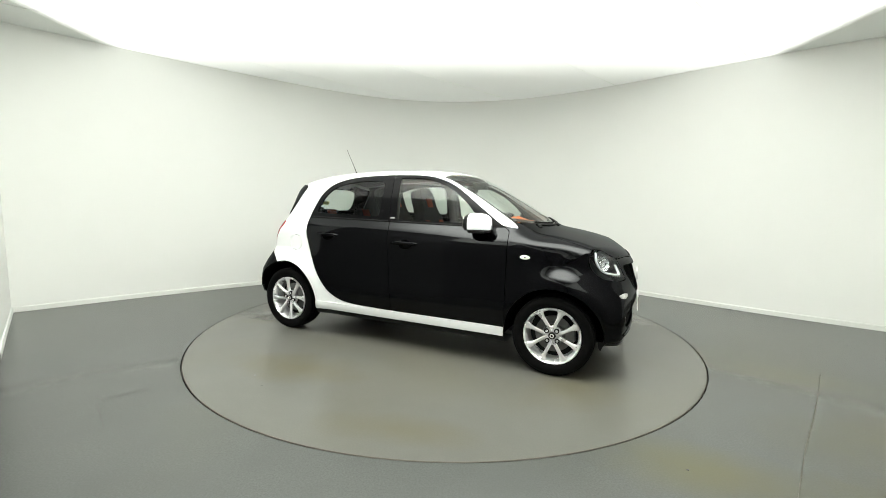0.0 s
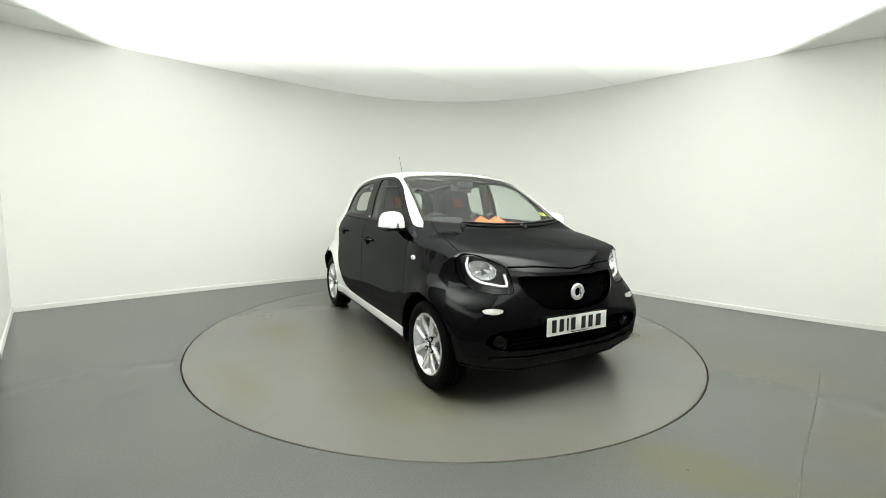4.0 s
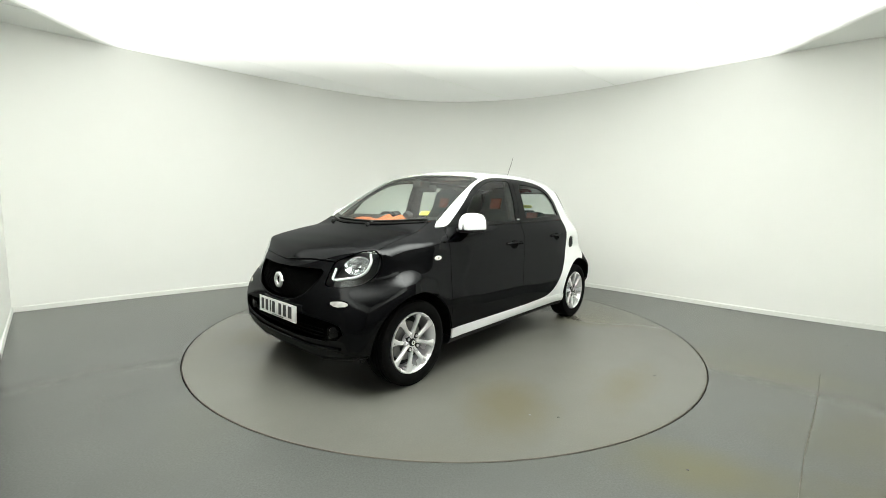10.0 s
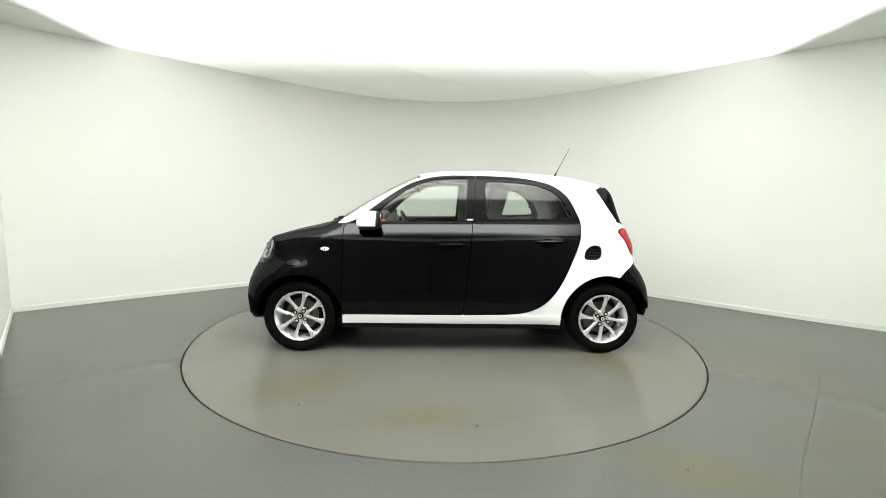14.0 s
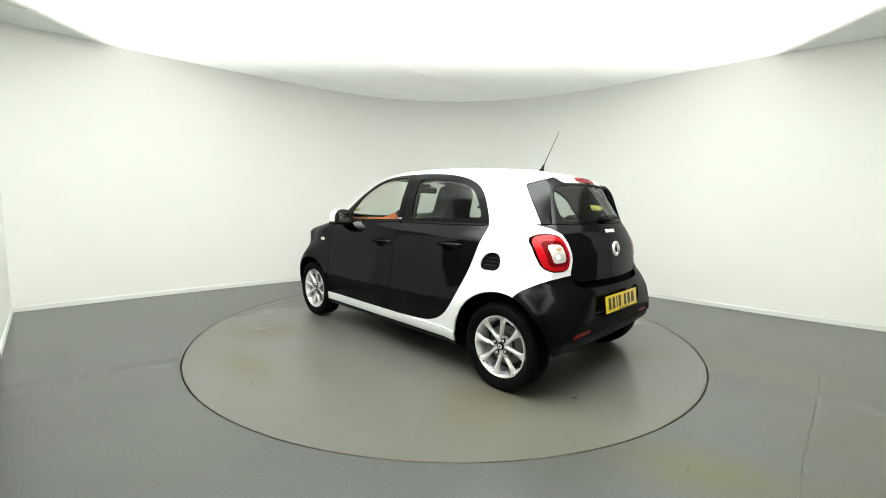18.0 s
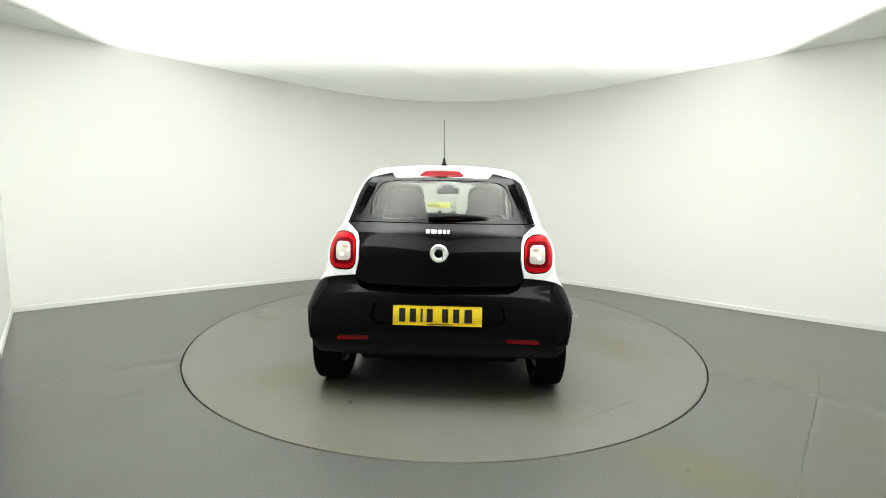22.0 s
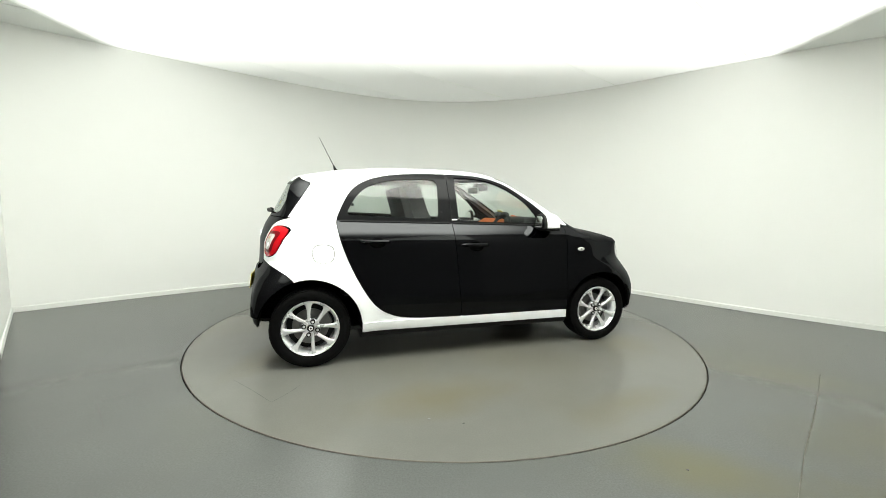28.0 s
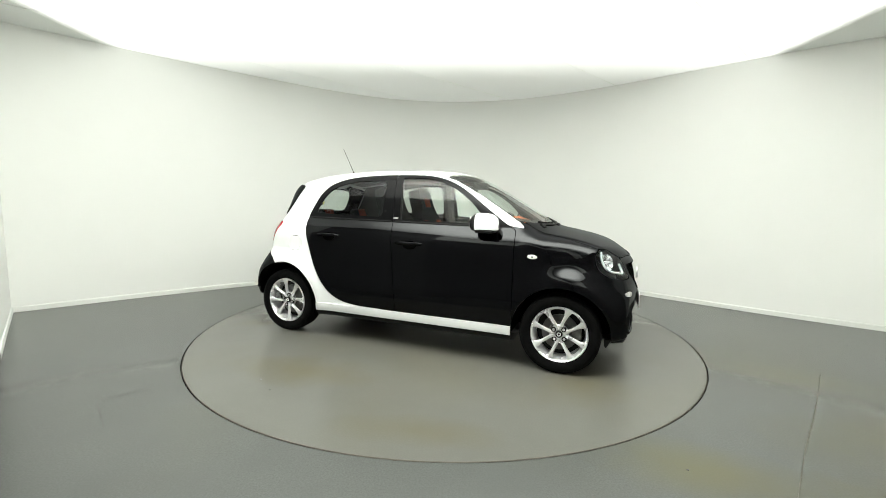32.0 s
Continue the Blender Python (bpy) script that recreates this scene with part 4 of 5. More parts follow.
def badge(p, n, parent):
    m = facing(p, n)
    ring = lathe([(0.026, 0.0), (0.027, 0.009), (0.033, 0.013), (0.046, 0.013), (0.053, 0.008), (0.054, 0.0)], 40, m)
    base = cpart("badge", ring, SILVER, parent, "silver ring emblem")
    cpart("badge_point", prism([(0.022, -0.036), (0.060, 0.0), (0.022, 0.036)], 0.012, m, 0.003), SILVER, base, "silver pointed side of the emblem")
    cpart("badge_slot", box((0.0195, -0.036, 0.011), (0.0235, 0.002, 0.0140), 0, 1, m), PLASTIC, base)


badge((1.774, 0, 0.680), (1, 0, 0.03), grille)
badge((surf_x(0, 0.925, False) + 0.004, 0, 0.925), (-1, 0, 0.08), tailgate)
for k, w in enumerate((0.022, 0.034, 0.024, 0.018, 0.014)):
    u = (0.068, 0.034, -0.002, -0.030, -0.052)[k]
    m = facing((surf_x(0, 1.05, False) + 0.001, u, 1.050), skin_normal((surf_x(0, 1.05, False), u, 1.05)))
    cpart("badge_bar", box((-w / 2, -0.013, 0), (w / 2, 0.013, 0.004), 0.0015, 1, m), SILVER, tailgate, "small silver bar")

# rear wiper
wx = surf_x(0.0, 1.135, False)
wiper = cpart("rear_wiper", box((-0.03, -0.020, 0.0), (0.02, 0.020, 0.034), 0.010, 2, facing((wx, 0.045, 1.135), (-1, 0, 0.45))), PLASTIC, tailgate, "black rear wiper")
wt, wm = surf_x(-0.29, 1.138, False), surf_x(-0.08, 1.146, False)
cpart("wiper_arm", tube([(wx - 0.030, 0.045, 1.140), (wm - 0.032, -0.08, 1.146), ((wm + wt) / 2 - 0.030, -0.19, 1.143), (wt - 0.018, -0.29, 1.138)], [0.020, 0.016, 0.010, 0.005], 8), PLASTIC, wiper)
cpart("wiper_blade", tube([(surf_x(0.0, 1.128, False) - 0.010, 0.0, 1.128), (surf_x(-0.14, 1.131, False) - 0.010, -0.14, 1.131), (wt - 0.010, -0.28, 1.134)], 0.006, 6), RUBBER, wiper)

# aerial
ax = -1.014
aerial = cpart("aerial", lathe([(0.024, -0.004), (0.023, 0.004), (0.012, 0.018), (0.007, 0.05), (0.004, 0.052)], 16, Matrix.Translation((ax, 0, surf_z(ax, 0))) @ Euler((0, radians(-22), 0)).to_matrix().to_4x4()), PLASTIC, None, "black roof aerial")
cpart("rod", tube([(ax, 0, surf_z(ax, 0) + 0.01), (-1.156, 0, 1.787)], [0.0034, 0.0016], 6), PLASTIC, aerial, "thin black rod")

# front wipers
for y0, y1, y2 in ((0.12, 0.14, 0.60), (-0.42, -0.40, 0.10)):
    piv = (1.108 - 0.3 * y0 * y0, y0, surf_z(1.108 - 0.3 * y0 * y0, y0) - 0.008)
    w = cpart("front_wiper", lathe([(0.0, 0.024), (0.013, 0.022), (0.017, 0.016), (0.022, 0.0)], 16, Matrix.Translation(piv)), PLASTIC, None, "black windscreen wiper")
    run = [(1.100 - 0.38 * y * y, y, surf_z(1.100 - 0.38 * y * y, y) + 0.005) for y in np.linspace(y0, y2, 9)]
    cpart("wiper_arm", tube(run, [0.009] * 5 + [0.006] * 4, 6), PLASTIC, w)
    run = [(1.068 - 0.37 * y * y, y, surf_z(1.068 - 0.37 * y * y, y) + 0.003) for y in np.linspace(y1, y2, 9)]
    cpart("wiper_blade", tube(run, 0.007, 6), RUBBER, w)

# raised fins beside the rear window
def surf_tail(y, z):
    return surf_x(y, z, False)


for s, tag in SIDES:
    # flank from the body side to a free edge behind the glass, and an inner face back to the glass
    bm = bmesh.new()
    rows = []
    for k, z in enumerate(np.linspace(1.100, 1.388, 13)):
        t = k / 12
        xa = -1.219 - (1.369 - z) * 0.665
        ya = surf_y(xa, z)
        yr = 0.553 - 0.100 * t ** 1.2
        xr = surf_tail(yr - 0.012 - 0.05 * t, z) - 0.002 - 0.030 * t * (1 - 0.9 * max(0.0, (t - 0.7) / 0.3) ** 1.5)
        yg = yr - 0.030 - 0.022 * t
        ring = [(xa + 0.004, ya - 0.003, z), (xa - 0.010, ya + 0.001, z)]
        ring += [(xa + (xr - xa) * q, ya + (yr - ya) * q + 0.012 * math.sin(math.pi * q), z) for q in (0.3, 0.55, 0.8)]
        ring += [(xr + 0.004, yr + 0.002, z), (xr - 0.001, yr - 0.003, z), (xr + 0.003, yr - 0.008, z), (surf_tail(yg, z) + 0.006, yg, z)]
        # the top edge falls towards the flank
        dip = [1.0, 0.95, 0.7, 0.45, 0.2, 0.0, 0.0, 0.0, 0.1]
        rows.append([bm.verts.new((p[0], p[1], p[2] - 0.026 * d * t ** 4)) for p, d in zip(ring, dip)])
    for p, q in zip(rows, rows[1:]):
        for k in range(len(p) - 1):
            bm.faces.new((p[k], p[k + 1], q[k + 1], q[k]))
    bm.faces.new(rows[-1])
    bm.faces.new(rows[0][::-1])
    if s < 0:
        for v in bm.verts:
            v.co.y = -v.co.y
    bmesh.ops.recalc_face_normals(bm, faces=bm.faces[:])
    cpart("window_fin", bm, BLACK, tailgate, "black fin standing proud beside the rear window", True, 30)
    # amber and bright pieces behind the clear square of the tail lamp
    for name, y, z, w, h, mat in (("turn_lens", 0.586, 0.948, 0.024, 0.013, AMBER), ("reversing_bulb", 0.606, 0.897, 0.020, 0.017, GUIDE)):
        p = Vector((surf_tail(y, z), s * y, z))
        n = skin_normal(p)
        cpart(name, lathe([(0.0, 0.0042), (0.6, 0.0038), (0.9, 0.002), (1.0, -0.006)], 20, facing(p + n * 0.0012, n) @ Matrix.Diagonal((w, h, 1, 1))), mat, tail_lamps[s])

# mirrors
def mirror_loft(secs, cy, cz, s, a0=0.0, a1=360.0, n=32, close=True):
    """Loft of rounded sections (x, half width, height up, height down) along the car."""
    bm = bmesh.new()
    rings = []
    for x, hw, up, dn in secs:
        ring = []
        for k in range(n):
            t = radians(a0 + (a1 - a0) * (k / n if close else k / (n - 1)))
            u, w = math.cos(t), math.sin(t)
            u, w = math.copysign(abs(u) ** 0.72, u), math.copysign(abs(w) ** (0.8 if w > 0 else 0.55), w)
            ring.append(bm.verts.new((x, s * (cy + u * hw), cz + w * (up if w > 0 else dn))))
        rings.append(ring)
    for p, q in zip(rings, rings[1:]):
        for k in range(n if close else n - 1):
            bm.faces.new((p[k], p[(k + 1) % n], q[(k + 1) % n], q[k]))
    if close:
        bm.faces.new(rings[-1])
    bm.faces.new(rings[0][::-1])
    return bm


for s, tag in SIDES:
    cy, cz = 0.815, 1.040
    shape = [(0.781, 0.010, 0.034, 0.006), (0.779, 0.026, 0.056, 0.009), (0.772, 0.048, 0.080, 0.012), (0.753, 0.068, 0.098, 0.012), (0.722, 0.081, 0.110, 0.012), (0.690, 0.088, 0.114, 0.012), (0.655, 0.092, 0.114, 0.012), (0.622, 0.093, 0.111, 0.012)]
    rear = [(0.620, 0.095, 0.113, 0.018), (0.606, 0.096, 0.109, 0.018), (0.600, 0.094, 0.105, 0.016), (0.597, 0.088, 0.098, 0.012)]
    mirror = cpart("door_mirror", mirror_loft([(x, h * 0.96, u * 0.96, d * 0.96) for x, h, u, d in shape] + rear, cy, cz, s), PLASTIC, doors["front", s], "black door mirror with a white cap")
    cpart("mirror_cap", mirror_loft(shape, cy, cz, s, -50, 230, 40, False), WHITE, mirror, "glossy white mirror cap")
    cpart("mirror_glass", prism(rounded([(-0.076, -0.046), (0.076, -0.046), (0.070, 0.046), (-0.064, 0.046)], 0.028), 0.003, facing((0.593, s * cy, cz + 0.044), (-1, -s * 0.13, 0.04))), CHROME, mirror, "mirror glass")
    cpart("mirror_foot", box((0.620, 0.735, 1.008), (0.756, 0.896, 1.033), 0.011, 3) if s > 0 else box((0.620, -0.896, 1.008), (0.756, -0.735, 1.033), 0.011, 3), PLASTIC, mirror, "black base of the mirror")
    cpart("mirror_arm", tube([(0.765, s * (surf_y(0.765, 1.02) - 0.015), 1.024), (0.715, s * 0.752, 1.022), (0.68, s * 0.78, 1.020)], [0.018, 0.014, 0.010], 10), PLASTIC, mirror)
    tri = rounded([(0.885, 1.056, 0.005), (0.82, 1.072, 0.02), (0.70, 1.155, 0.01), (0.640, 1.112, 0.02), (0.612, 1.064, 0.005)], 0.01)
    bm = bmesh.new()
    ring = [bm.verts.new((x, s * (surf_y(x, z) + 0.003), z)) for x, z in tri]
    bm.faces.new(ring if s > 0 else ring[::-1])
    bmesh.ops.triangulate(bm, faces=bm.faces[:])
    cpart("mirror_triangle", bm, PLASTIC, doors["front", s], "black corner trim behind the mirror", False)

# small oval side indicators
for s, tag in SIDES:
    p = Vector((1.036, s * surf_y(1.036, 0.846), 0.846))
    n = skin_normal(p)
    oval = facing(p, n) @ Matrix.Diagonal((0.037, 0.0165, 1, 1))
    lens = cpart("side_indicator", lathe([(0.0, 0.0065), (0.6, 0.006), (0.9, 0.004), (1.0, 0.0), (1.0, -0.004)], 28, oval), CLEAR, None, "small clear oval side indicator")
    cpart("indicator_rim", lathe([(0.98, 0.0012), (1.08, 0.0012), (1.12, -0.002)], 28, oval), PLASTIC, lens)
    cpart("indicator_bulb", lathe([(0.0, 0.002), (0.006, 0.0018), (0.008, -0.002)], 14, facing(p + n * 0.0062, n)), LAMP_DARK, lens)

# door handles, belt strips, lock, small badge on the door pillar
for (kind, s), door in doors.items():
    xa, xb, z = (0.147, -0.082, 0.893) if kind == "front" else (-0.660, -0.882, 0.929)
    y = surf_y((xa + xb) / 2, z)
    bm = tube([(xa, s * (y - 0.002), z - 0.002), (xa - 0.02, s * (y + 0.018), z), ((xa + xb) / 2, s * (y + 0.026), z + 0.001), (xb + 0.02, s * (y + 0.02), z + 0.002), (xb, s * (y + 0.002), z + 0.002)], [0.008, 0.014, 0.015, 0.015, 0.010], 10)
    cpart("door_handle", bm, BLACK, door, "black bar handle")
    if kind == "front":
        cpart("key_cap", box((-0.012, -0.010, -0.004), (0.012, 0.010, 0.006), 0.003, 2, facing((xb - 0.014, s * (y + 0.003), z), (0, s, 0.05))), BLACK, door)
        xs = np.linspace(0.62, -0.135, 17)
        run = [(x, s * (surf_y(x, 1.053 - 0.016 * (x - 0.6)) + 0.002), 1.053 - 0.016 * (x - 0.6)) for x in xs]
        yb = surf_y(-0.125, 1.095)
        cpart("pillar_badge", box((-0.022, -0.005, 0), (0.022, 0.005, 0.003), 0.001, 1, facing((-0.125, s * (yb + 0.001), 1.093), (0, s, 0.35))), SILVER, door, "small silver bar on the door pillar")
    else:
        run = [(x, s * (surf_y(x, 1.063 - 0.016 * x * 0.9) + 0.002), 1.063 - 0.016 * x * 0.9) for x in np.linspace(-0.165, -1.03, 17)]
        for hx, hz in ((-0.235, 1.345), (-0.235, 1.15), (-0.93, 1.20)):
            cpart("hinge_cap", lathe([(0.0, 0.006), (0.010, 0.005), (0.012, 0.0)], 12, facing((hx, s * (surf_y(hx, hz) - 0.004), hz), (0, s, 0.3))), PLASTIC, door)
    cpart("belt_strip", tube(run, 0.007, 8), PLASTIC, door, "black belt-line rubber")
for z in (0.815, 0.84, 0.865):
    cpart("vent_rib", box((-1.20, surf_y(-1.14, z) - 0.022, z - 0.004), (-1.085, surf_y(-1.14, z) - 0.010, z + 0.004), 0.002, 1), PLASTIC, air_vent)


# wheels
def make_wheel():
    hub = new("wheel")
    hub.parent = car
    tagged(hub, "silver multi-spoke alloy wheel with a black tyre")
    R = 0.291
    prof = [(0.205, 0.062), (0.212, 0.076), (0.232, 0.086), (0.256, 0.088), (0.271, 0.083), (0.280, 0.074)]
    for a in (0.058, 0.028, -0.002, -0.032, -0.062):
        prof += [(R - 0.004 * abs(a) / 0.06, a + 0.012), (R - 0.004 * abs(a) / 0.06, a - 0.008), (R - 0.009, a - 0.0085), (R - 0.009, a - 0.0175)]
    prof += [(0.280, -0.084), (0.260, -0.094), (0.225, -0.088), (0.205, -0.072), (0.200, 0.0)]
    part("tyre", lathe(prof, 72, closed=True), RUBBER, hub, "black rubber tyre with tread grooves")
    blocks = bmesh.new()
    for row, (a0, a1) in enumerate(((0.060, 0.077), (-0.087, -0.070))):
        for k in range(64):
            t = 2 * math.pi * (k + 0.5 * row) / 64
            m = Matrix.Rotation(t, 4, "Z") @ Matrix.Translation((R - 0.0145, 0, 0))
            g = bmesh.ops.create_cube(blocks, size=1)["verts"]
            for v in g:
                v.co = m @ Vector((v.co.x * 0.016 + (0.0 if v.co.z * (a0 + a1) > 0 else 0.003), v.co.y * 0.019, (a0 + a1) / 2 + v.co.z * (a1 - a0)))
    tagged(part("tread", blocks, RUBBER, hub, "", False), kind="stuff")
    part("rim", lathe([(0.2065, 0.070), (0.203, 0.078), (0.197, 0.078), (0.190, 0.070), (0.178, 0.03), (0.176, -0.07), (0.180, -0.07), (0.205, 0.055)], 64, closed=True), ALLOY, hub, "silver rim barrel")
    spokes = bmesh.new()
    for k in range(8):
        base = math.pi / 4 * k + math.pi / 8
        lean = (1 if k % 2 else -1)
        secs = []
        for r, w, top, dep, off in ((0.034, 0.026, 0.058, 0.03, 0.12), (0.070, 0.025, 0.063, 0.026, 0.09), (0.105, 0.024, 0.069, 0.024, 0.03), (0.145, 0.029, 0.074, 0.022, -0.01), (0.172, 0.042, 0.076, 0.020, -0.02), (0.200, 0.078, 0.074, 0.018, -0.03)):
            a = base + lean * off
            d, e = Vector((math.cos(a), math.sin(a), 0)), Vector((-math.sin(a), math.cos(a), 0))
            secs.append([spokes.verts.new(d * r + e * q * w + Vector((0, 0, h))) for q, h in ((-0.5, top - 0.007), (-0.28, top), (0.28, top), (0.5, top - 0.007), (0.42, top - dep), (-0.42, top - dep))])
        for a, b in zip(secs, secs[1:]):
            for i in range(6):
                spokes.faces.new((a[i], a[(i + 1) % 6], b[(i + 1) % 6], b[i]))
        spokes.faces.new(secs[0][::-1])
        spokes.faces.new(secs[-1])
    part("spokes", spokes, ALLOY, hub, "eight flared silver spokes", True, 50)
    part("hub", lathe([(0.0, 0.050), (0.040, 0.052), (0.062, 0.056), (0.068, 0.050), (0.068, 0.02)], 40), ALLOY, hub, "silver hub")
    part("centre_cap", lathe([(0.0, 0.064), (0.020, 0.064), (0.025, 0.060), (0.027, 0.050)], 28), PLASTIC, hub, "black centre cap")
    part("cap_ring", lathe([(0.008, 0.064), (0.009, 0.066), (0.014, 0.066), (0.015, 0.064)], 24), SILVER, hub, "silver ring")
    for k in range(4):
        a = math.pi / 2 * k + math.pi / 4
        part("bolt", lathe([(0.0, 0.063), (0.004, 0.063), (0.005, 0.067), (0.0095, 0.067), (0.0105, 0.060)], 12, Matrix.Translation((0.050 * math.cos(a), 0.050 * math.sin(a), 0))), ALLOY, hub, "steel wheel bolt")
        part("bolt_recess", lathe([(0.0, 0.0622), (0.0155, 0.0622), (0.0168, 0.0645), (0.0182, 0.0622), (0.0185, 0.045)], 16, Matrix.Translation((0.050 * math.cos(a), 0.050 * math.sin(a), 0))), PLASTIC, hub, "dark bolt recess")
    part("brake_disc", lathe([(0.05, 0.0), (0.05, 0.012), (0.075, 0.012), (0.08, -0.002), (0.132, -0.002), (0.132, -0.02), (0.05, -0.02)], 48), DISC_STEEL, hub, "grey brake disc")
    part("caliper", box((0.085, -0.05, -0.03), (0.155, 0.05, 0.028), 0.012, 2), DISC_STEEL, hub, "grey brake caliper")
    part("backplate", lathe([(0.0, -0.03), (0.172, -0.035), (0.172, -0.045), (0.0, -0.045)], 40), PLASTIC, hub, "black backplate")
    part("valve", tube([(0.172, 0.055, 0.045), (0.160, 0.052, 0.070)], 0.004, 6), PLASTIC, hub)
    return hub


def wheel_pose(x, s, z, spin):
    turn = Matrix(((1, 0, 0), (0, 0, s), (0, -s, 0))).to_4x4() if s > 0 else Matrix(((1, 0, 0), (0, 0, -1), (0, 1, 0))).to_4x4()
    return Matrix.Translation(Vector((x, s * 0.722, z)) + CAR_OFF) @ turn @ Matrix.Rotation(radians(spin), 4, "Z")


wheel = make_wheel()
wheel.matrix_basis = wheel_pose(1.247, 1, 0.291, 10)
for x, s, spin in ((1.247, -1, 5), (-1.247, 1, 17), (-1.247, -1, 28)):
    copy_thing(wheel, wheel_pose(x, s, 0.291, spin))

# wheel housings
for cx, rad in ((1.247, 0.350), (-1.247, 0.370)):
    for s in (-1, 1):
        bm = bmesh.new()
        rows = []
        for k in range(25):
            a = math.pi * (-0.02 + 1.04 * k / 24)
            x, z = cx + rad * math.cos(a), 0.288 + rad * math.sin(a)
            z = max(z, 0.315) if x < -1.40 else z
            out = surf_y(x, max(z, 0.26)) - 0.012
            rows.append([bm.verts.new((x, s * q, z)) for q in (0.50, 0.62, out)])
        for p, q in zip(rows, rows[1:]):
            for i in range(2):
                bm.faces.new((p[i], p[i + 1], q[i + 1], q[i]))
        bm.faces.new([r[0] for r in rows])
        cpart("wheel_housing", bm, SEAM, None, "black wheel housing liner")

# ---------------- cabin ----------------
cpart("cabin_floor", box((-1.45, -0.68, 0.225), (1.0, 0.68, 0.26), 0.01), INNER, None, "dark cabin floor")
cpart("engine_tray", box((0.95, -0.48, 0.235), (1.60, 0.48, 0.70), 0.03), SEAM, None, "dark front compartment")
cpart("boot_box", box((-1.55, -0.46, 0.29), (-1.02, 0.46, 0.74), 0.03), INNER, None, "dark boot floor")


def cushion(lo, hi, bevel, m=None):
    return box(lo, hi, bevel, 4, m)


def make_seat(y):
    lean = Matrix.Translation((-0.16, y, 0.55)) @ Euler((0, radians(-17), 0)).to_matrix().to_4x4()
    seat = cpart("front_seat", cushion((-0.22, y - 0.25, 0.42), (0.33, y + 0.25, 0.60), 0.06), FABRIC, None, "black front seat with orange-red panels")
    cpart("seat_panel", cushion((-0.15, y - 0.14, 0.59), (0.30, y + 0.14, 0.615), 0.012), RED_FABRIC, seat, "orange-red cushion panel")
    o = rounded([(-0.26, -0.05), (0.26, -0.05), (0.27, 0.30), (0.245, 0.52), (0.155, 0.62), (0.15, 0.80), (0.11, 0.86), (-0.11, 0.86), (-0.15, 0.80), (-0.155, 0.62), (-0.245, 0.52), (-0.27, 0.30)], 0.06)
    up = lean @ Matrix(((0, 0, 1, -0.08), (1, 0, 0, 0), (0, 1, 0, 0), (0, 0, 0, 1)))
    cpart("backrest", prism(o, 0.13, up, 0.035), FABRIC, seat, "black backrest with an integrated headrest")
    for s in (-1, 1):
        cpart("shoulder_panel", cushion((0.045, s * 0.17 - 0.045, 0.12), (0.062, s * 0.17 + 0.045, 0.50), 0.008, lean), RED_FABRIC, seat, "orange-red side panel")
    cpart("headrest_panel", cushion((0.045, -0.06, 0.645), (0.060, 0.06, 0.75), 0.007, lean), RED_FABRIC, seat, "orange-red headrest panel")
    cpart("back_panel", cushion((-0.092, -0.19, 0.05), (-0.080, 0.19, 0.50), 0.006, lean), INNER, seat)


make_seat(0.345)
make_seat(-0.345)
bench = cpart("rear_bench", cushion((-1.02, -0.58, 0.46), (-0.55, 0.58, 0.62), 0.06), FABRIC, None, "black rear bench with orange-red panels")
lean = Matrix.Translation((-0.98, 0, 0.58)) @ Euler((0, radians(-20), 0)).to_matrix().to_4x4()
for s in (-1, 1):
    cpart("bench_back", cushion((-0.06, s * 0.29 - 0.285, 0.0), (0.06, s * 0.29 + 0.285, 0.46), 0.05, lean), FABRIC, bench)
    cpart("bench_panel", cushion((0.05, s * 0.30 - 0.13, 0.05), (0.072, s * 0.30 + 0.13, 0.44), 0.01, lean), RED_FABRIC, bench, "orange-red panel")
    cpart("rear_headrest", cushion((-0.05, s * 0.30 - 0.125, 0.46), (0.05, s * 0.30 + 0.125, 0.60), 0.045, lean), FABRIC, bench, "black rear headrest")
    cpart("headrest_panel", cushion((0.03, s * 0.30 - 0.07, 0.48), (0.056, s * 0.30 + 0.07, 0.58), 0.01, lean), RED_FABRIC, bench)

# dashboard: a dark lower body with an orange fabric top that swells round the dials
dash = bmesh.new()
rows = []
for y in np.linspace(-0.66, 0.66, 45):
    hump = 0.055 * math.exp(-((y - 0.10) / 0.055) ** 2) + 0.055 * math.exp(-((y + 0.05) / 0.055) ** 2)
    hood = 0.05 * math.exp(-((y + 0.36) / 0.14) ** 4)
    rows.append([dash.verts.new(p) for p in ((0.985 - 0.36 * y * y, y, 1.035), (0.86 - 0.2 * y * y, y, 1.062 + 0.4 * hump), (0.74, y, 1.070 + hump + hood * 0.5), (0.66, y, 1.025 + hump * 0.8 + hood), (0.60, y, 0.96 + 0.3 * hood), (0.60, y, 0.84), (0.66, y, 0.62))])
for p, q in zip(rows, rows[1:]):
    for i in range(6):
        dash.faces.new((p[i], p[i + 1], q[i + 1], q[i]))
dashboard = cpart("dashboard", dash, ORANGE, None, "orange fabric dashboard")
for y in (-0.05, 0.10):
    cpart("dash_pod", lathe([(0.0, 0.035), (0.022, 0.030), (0.036, 0.012), (0.040, -0.02), (0.034, -0.04)], 24, Matrix.Translation((0.645, y, 1.115)) @ Euler((0, radians(-75), 0)).to_matrix().to_4x4()), INNER, dashboard, "round black instrument pod")
cpart("dial_hood", cushion((0.555, -0.63, 0.96), (0.76, -0.20, 1.112), 0.045), INNER, dashboard, "black instrument hood")
